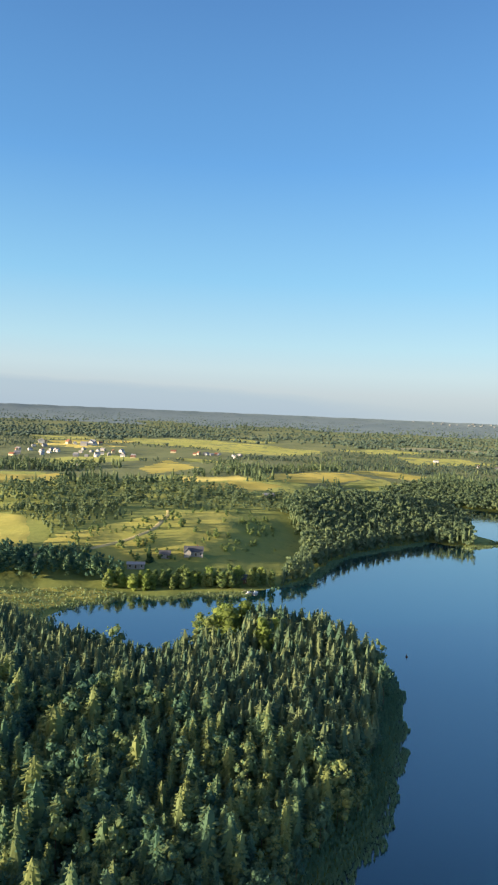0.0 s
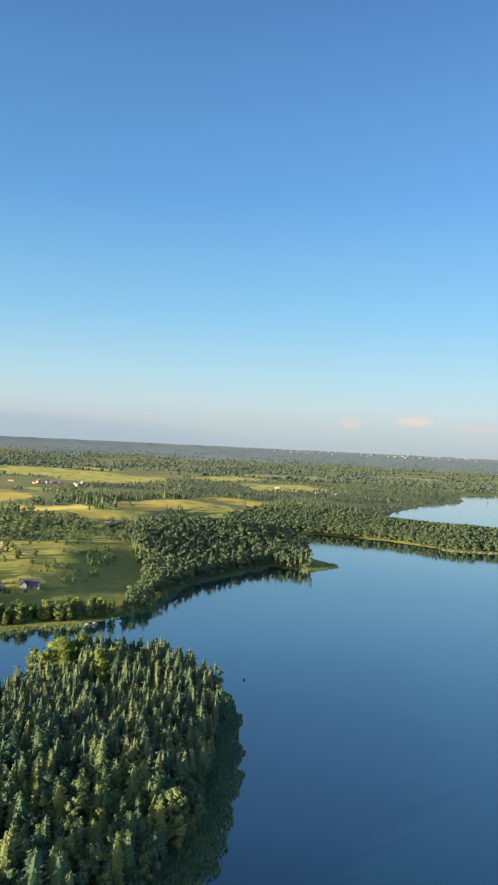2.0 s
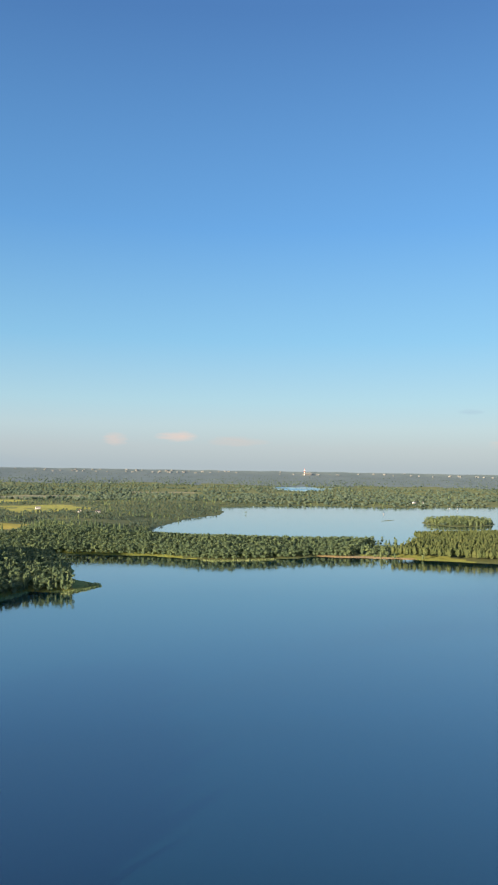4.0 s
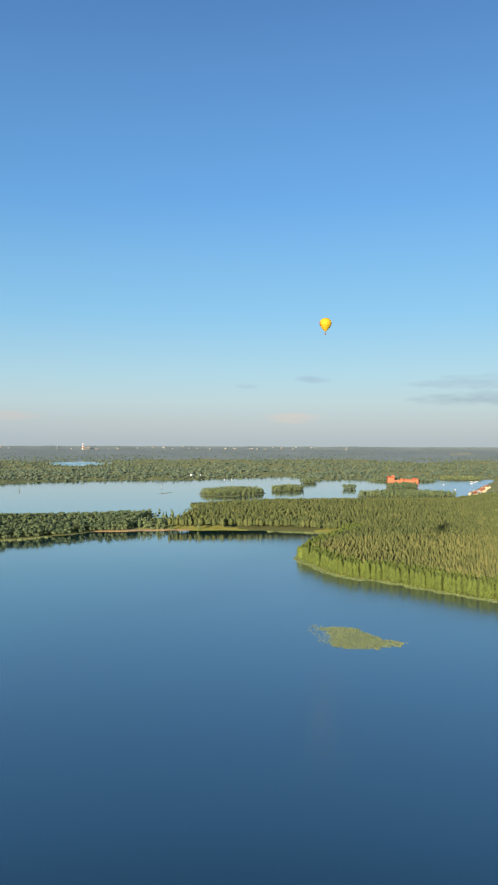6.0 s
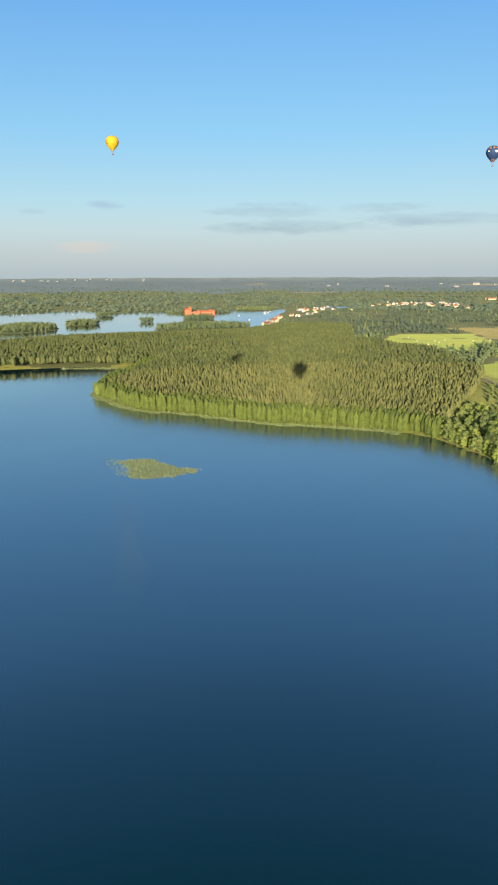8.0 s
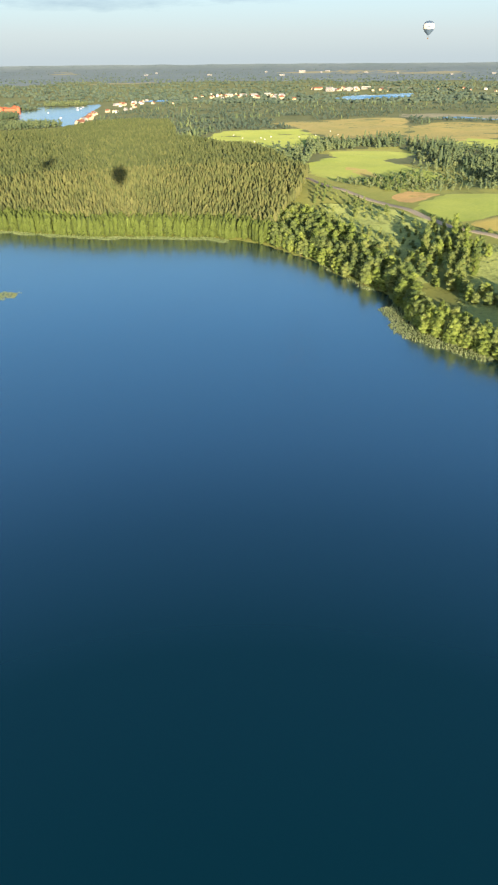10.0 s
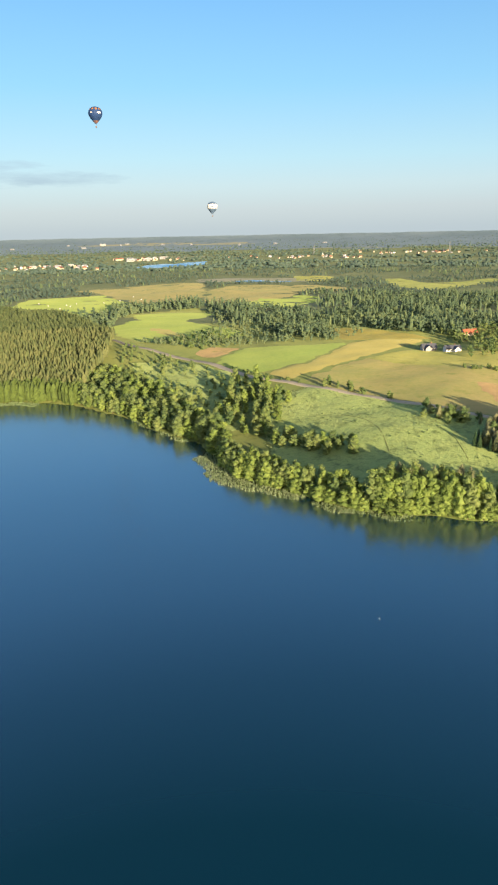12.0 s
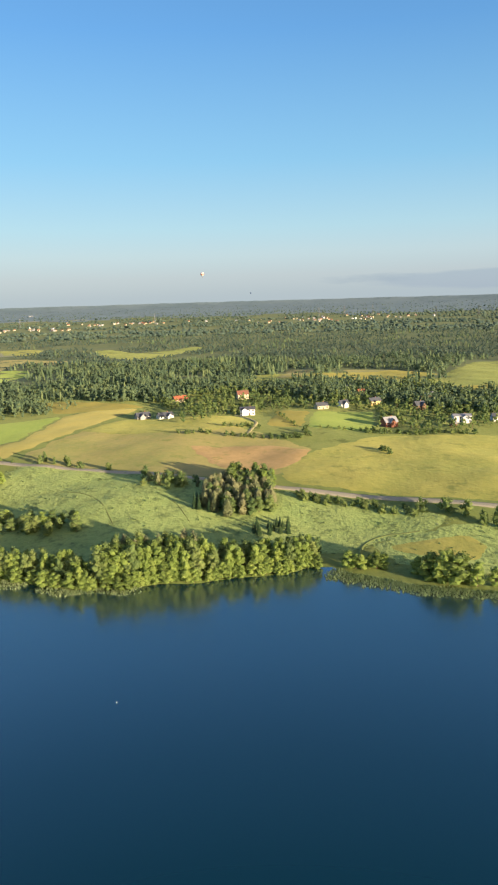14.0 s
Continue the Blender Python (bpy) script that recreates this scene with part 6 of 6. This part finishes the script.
def hull(l, w, h):
    bm = bmesh.new()
    top = [(-l / 2, -w * 0.4), (-l / 2, w * 0.4), (l * 0.1, w / 2), (l / 2, 0), (l * 0.1, -w / 2)]
    a = [bm.verts.new((x * 0.85, y * 0.6, -0.2)) for x, y in top]
    b = [bm.verts.new((x, y, h)) for x, y in top]
    for k in range(5):
        bm.faces.new((a[(k + 1) % 5], a[k], b[k], b[(k + 1) % 5]))
    bm.faces.new(b[::-1]), bm.faces.new(a)
    return bm


def boat(x, y, turn, l=6, sail=0.0, label="white motor boat on the lake"):
    root = new("sailing_boat" if sail else "motor_boat")
    root.matrix_basis = pose(x, y, 0, 0, 0, turn)
    tagged(root, label, "boat", "boats")
    part("hull", hull(l, l * 0.34, 0.8), HULL, root)
    part("cabin", boxed(-l * 0.2, -l * 0.1, 0.78, l * 0.15, l * 0.1, 1.5), TRIM, root)
    if sail:
        part("mast", drummed(0.4, 0, 0.1, 0.5, sail + 1, n=6), TRIM, root)
        bm = bmesh.new()
        for s in (-0.03, 0.03):
            v = [bm.verts.new(p) for p in ((0.3, s, 1.6), (-l * 0.5, s + 0.25, 1.7), (0.3, s, sail + 0.8))]
            bm.faces.new(v)
        part("sail", bm, SAIL, root)


for px, py, s in ((976, 1727, 11), (1325, 1935, 10), (1345, 1922, 12), (1467, 1828, 12)):
    boat(px, py, 40, 8, s, "white sailing boat on the far lake")
for px, py in ((1700, 1350), (1830, 1350), (1885, 1380), (1950, 1420), (1910, 1410), (1560, 1200)):
    boat(px, py, (px * 3) % 180, 9, 0, "white pleasure boat near the town")
boat(-97, 455, 60, 5, 0, "white boat at the landing stage")
boat(-93, 458, 45, 4.5, 0, "small white boat at the landing stage")
PLANK = plain("weathered_planks", (0.4, 0.36, 0.3))
stage = new("landing_stage")
stage.matrix_basis = pose(-101, 460, 0.6, 0, 0, -40)
tagged(stage, "weathered wooden landing stage in the bay", "jetty")
for k in range(10):
    part("plank", boxed(k * 0.8, -1, 0, k * 0.8 + 0.74, 1, 0.1), PLANK, stage)
for k in (0.5, 4, 7.5):
    for s in (-0.9, 0.9):
        part("post", drummed(k, s, 0.12, -1.6, 0.6, n=7), BARK, stage)
buoy = new("buoy")
buoy.matrix_basis = pose(3.3, 364.5, 0)
tagged(buoy, "small dark mooring buoy on open water", "buoy")
part("float", drummed(0, 0, 0.65, -0.3, 0.6, n=12, r1=0.45), DOOR, buoy)
part("pole", drummed(0, 0.1, 0.12, 0.6, 1.5, n=6), DOOR, buoy)
marker = new("buoy")
marker.matrix_basis = pose(234.6, -21.6, 0)
tagged(marker, "tiny white marker buoy alone on open water", "buoy")
part("float", drummed(0, 0, 0.17, -0.15, 0.18, n=12, r1=0.13), HULL, marker)
part("knob", drummed(0, 0, 0.05, 0.18, 0.3, n=8), HULL, marker)
for px, py in ((1191, 555), (1165, 526), (1096, 474), (1204, 492), (1201, 441), (1324, 430), (1304, 334), (1221, 289), (1180, 500), (1250, 430), (1280, 400), (1240, 320), (1150, 480)):
    b_ = new("hay_bale")
    b_.matrix_basis = pose(px, py, ground_z(px, py) + 0.9, 90, 0, (px * 5) % 180)
    tagged(b_, "white-wrapped round bale in the pasture", "bale", "bales in the pasture")
    part("wrapping", drummed(0, 0, 0.75, -0.65, 0.65, n=12), WHITE_WALL, b_)
    part("end_cap", drummed(0, 0, 0.55, 0.65, 0.7, n=12), GREY_WALL, b_)

LATTICE = plain("galvanised_steel", (0.13, 0.14, 0.15), 0.6, metal=0.3)


def pylon(x, y, h):
    root = new("pylon")
    root.matrix_basis = pose(x, y, ground_z(x, y), 0, 0, 20)
    tagged(root, "grey lattice power pylon above the woods", "pylon", "power pylons")
    for sx, sy in ((-1, -1), (1, -1), (1, 1), (-1, 1)):
        bm = bmesh.new()
        v = [bm.verts.new((sx * w + dx, sy * w + dy, z)) for z, w in ((-1, 3.5), (h, 0.5)) for dx, dy in ((0.3, 0), (-0.3, 0.3), (-0.3, -0.3))]
        for k in range(3):
            bm.faces.new((v[k], v[(k + 1) % 3], v[3 + (k + 1) % 3], v[3 + k]))
        part("leg", bm, LATTICE, root)
    for u, w in ((0.62, 8), (0.77, 6.5), (0.92, 5)):
        part("crossarm", boxed(-w, -0.35, h * u, w, 0.35, h * u + 0.7), LATTICE, root)
    for u in (0.15, 0.3, 0.45):
        w = 3.5 - 3 * u
        part("brace", boxed(-w, -w, h * u, w, w, h * u + 0.4), LATTICE, root)


for px, py in ((3283, -320), (3357, -1112), (3379, -1248), (3333, -1376), (2927, -1503), (2836, -1655), (3300, 260)):
    pylon(px, py, 48)
SIGNAL_RED = plain("signal_red", (0.6, 0.1, 0.07))
stack = new("chimney_stack")
cx, cy = 4820 * math.sin(radians(23.14)), 4820 * math.cos(radians(23.14))
stack.matrix_basis = pose(cx, cy, ground_z(cx, cy)) @ Matrix.Diagonal((0.6, 0.6, 0.7, 1))
tagged(stack, "tall red and white banded power station chimney", "chimney")
for k in range(6):
    part("band", drummed(0, 0, 5.2 - 0.5 * k, k * 11, k * 11 + 11, r1=4.7 - 0.5 * k), SIGNAL_RED if k % 2 else TRIM, stack)
block(cx + 25, cy + 10, 0, 50, 20, 14, CITY_WALL, "pale power station hall below the chimney", "power_station")

# far sheets of water and pale fields
patch("far_lake", [(2495, 826), (2717, 790), (2860, 640), (2640, 585), (2331, 705)], WATER, "far lake beyond the town", "water", 0.6, 2, 25)
patch("far_lake", [(1239, 3364), (1236, 2960), (1400, 3080), (1560, 3260), (1466, 3417)], WATER, "far lake among distant woods", "water", 0.6, 2, 25)
patch("far_lake", [(1720, 320), (1760, 320), (1750, 175), (1715, 175)], WATER, "narrow far pond in the fields", "water", 0.6, 1, 12)
patch("far_lake", [(2085, 1340), (2180, 1330), (2300, 1240), (2200, 1200), (2120, 1250)], WATER, "pond at the edge of town", "water", 0.6, 1, 15)
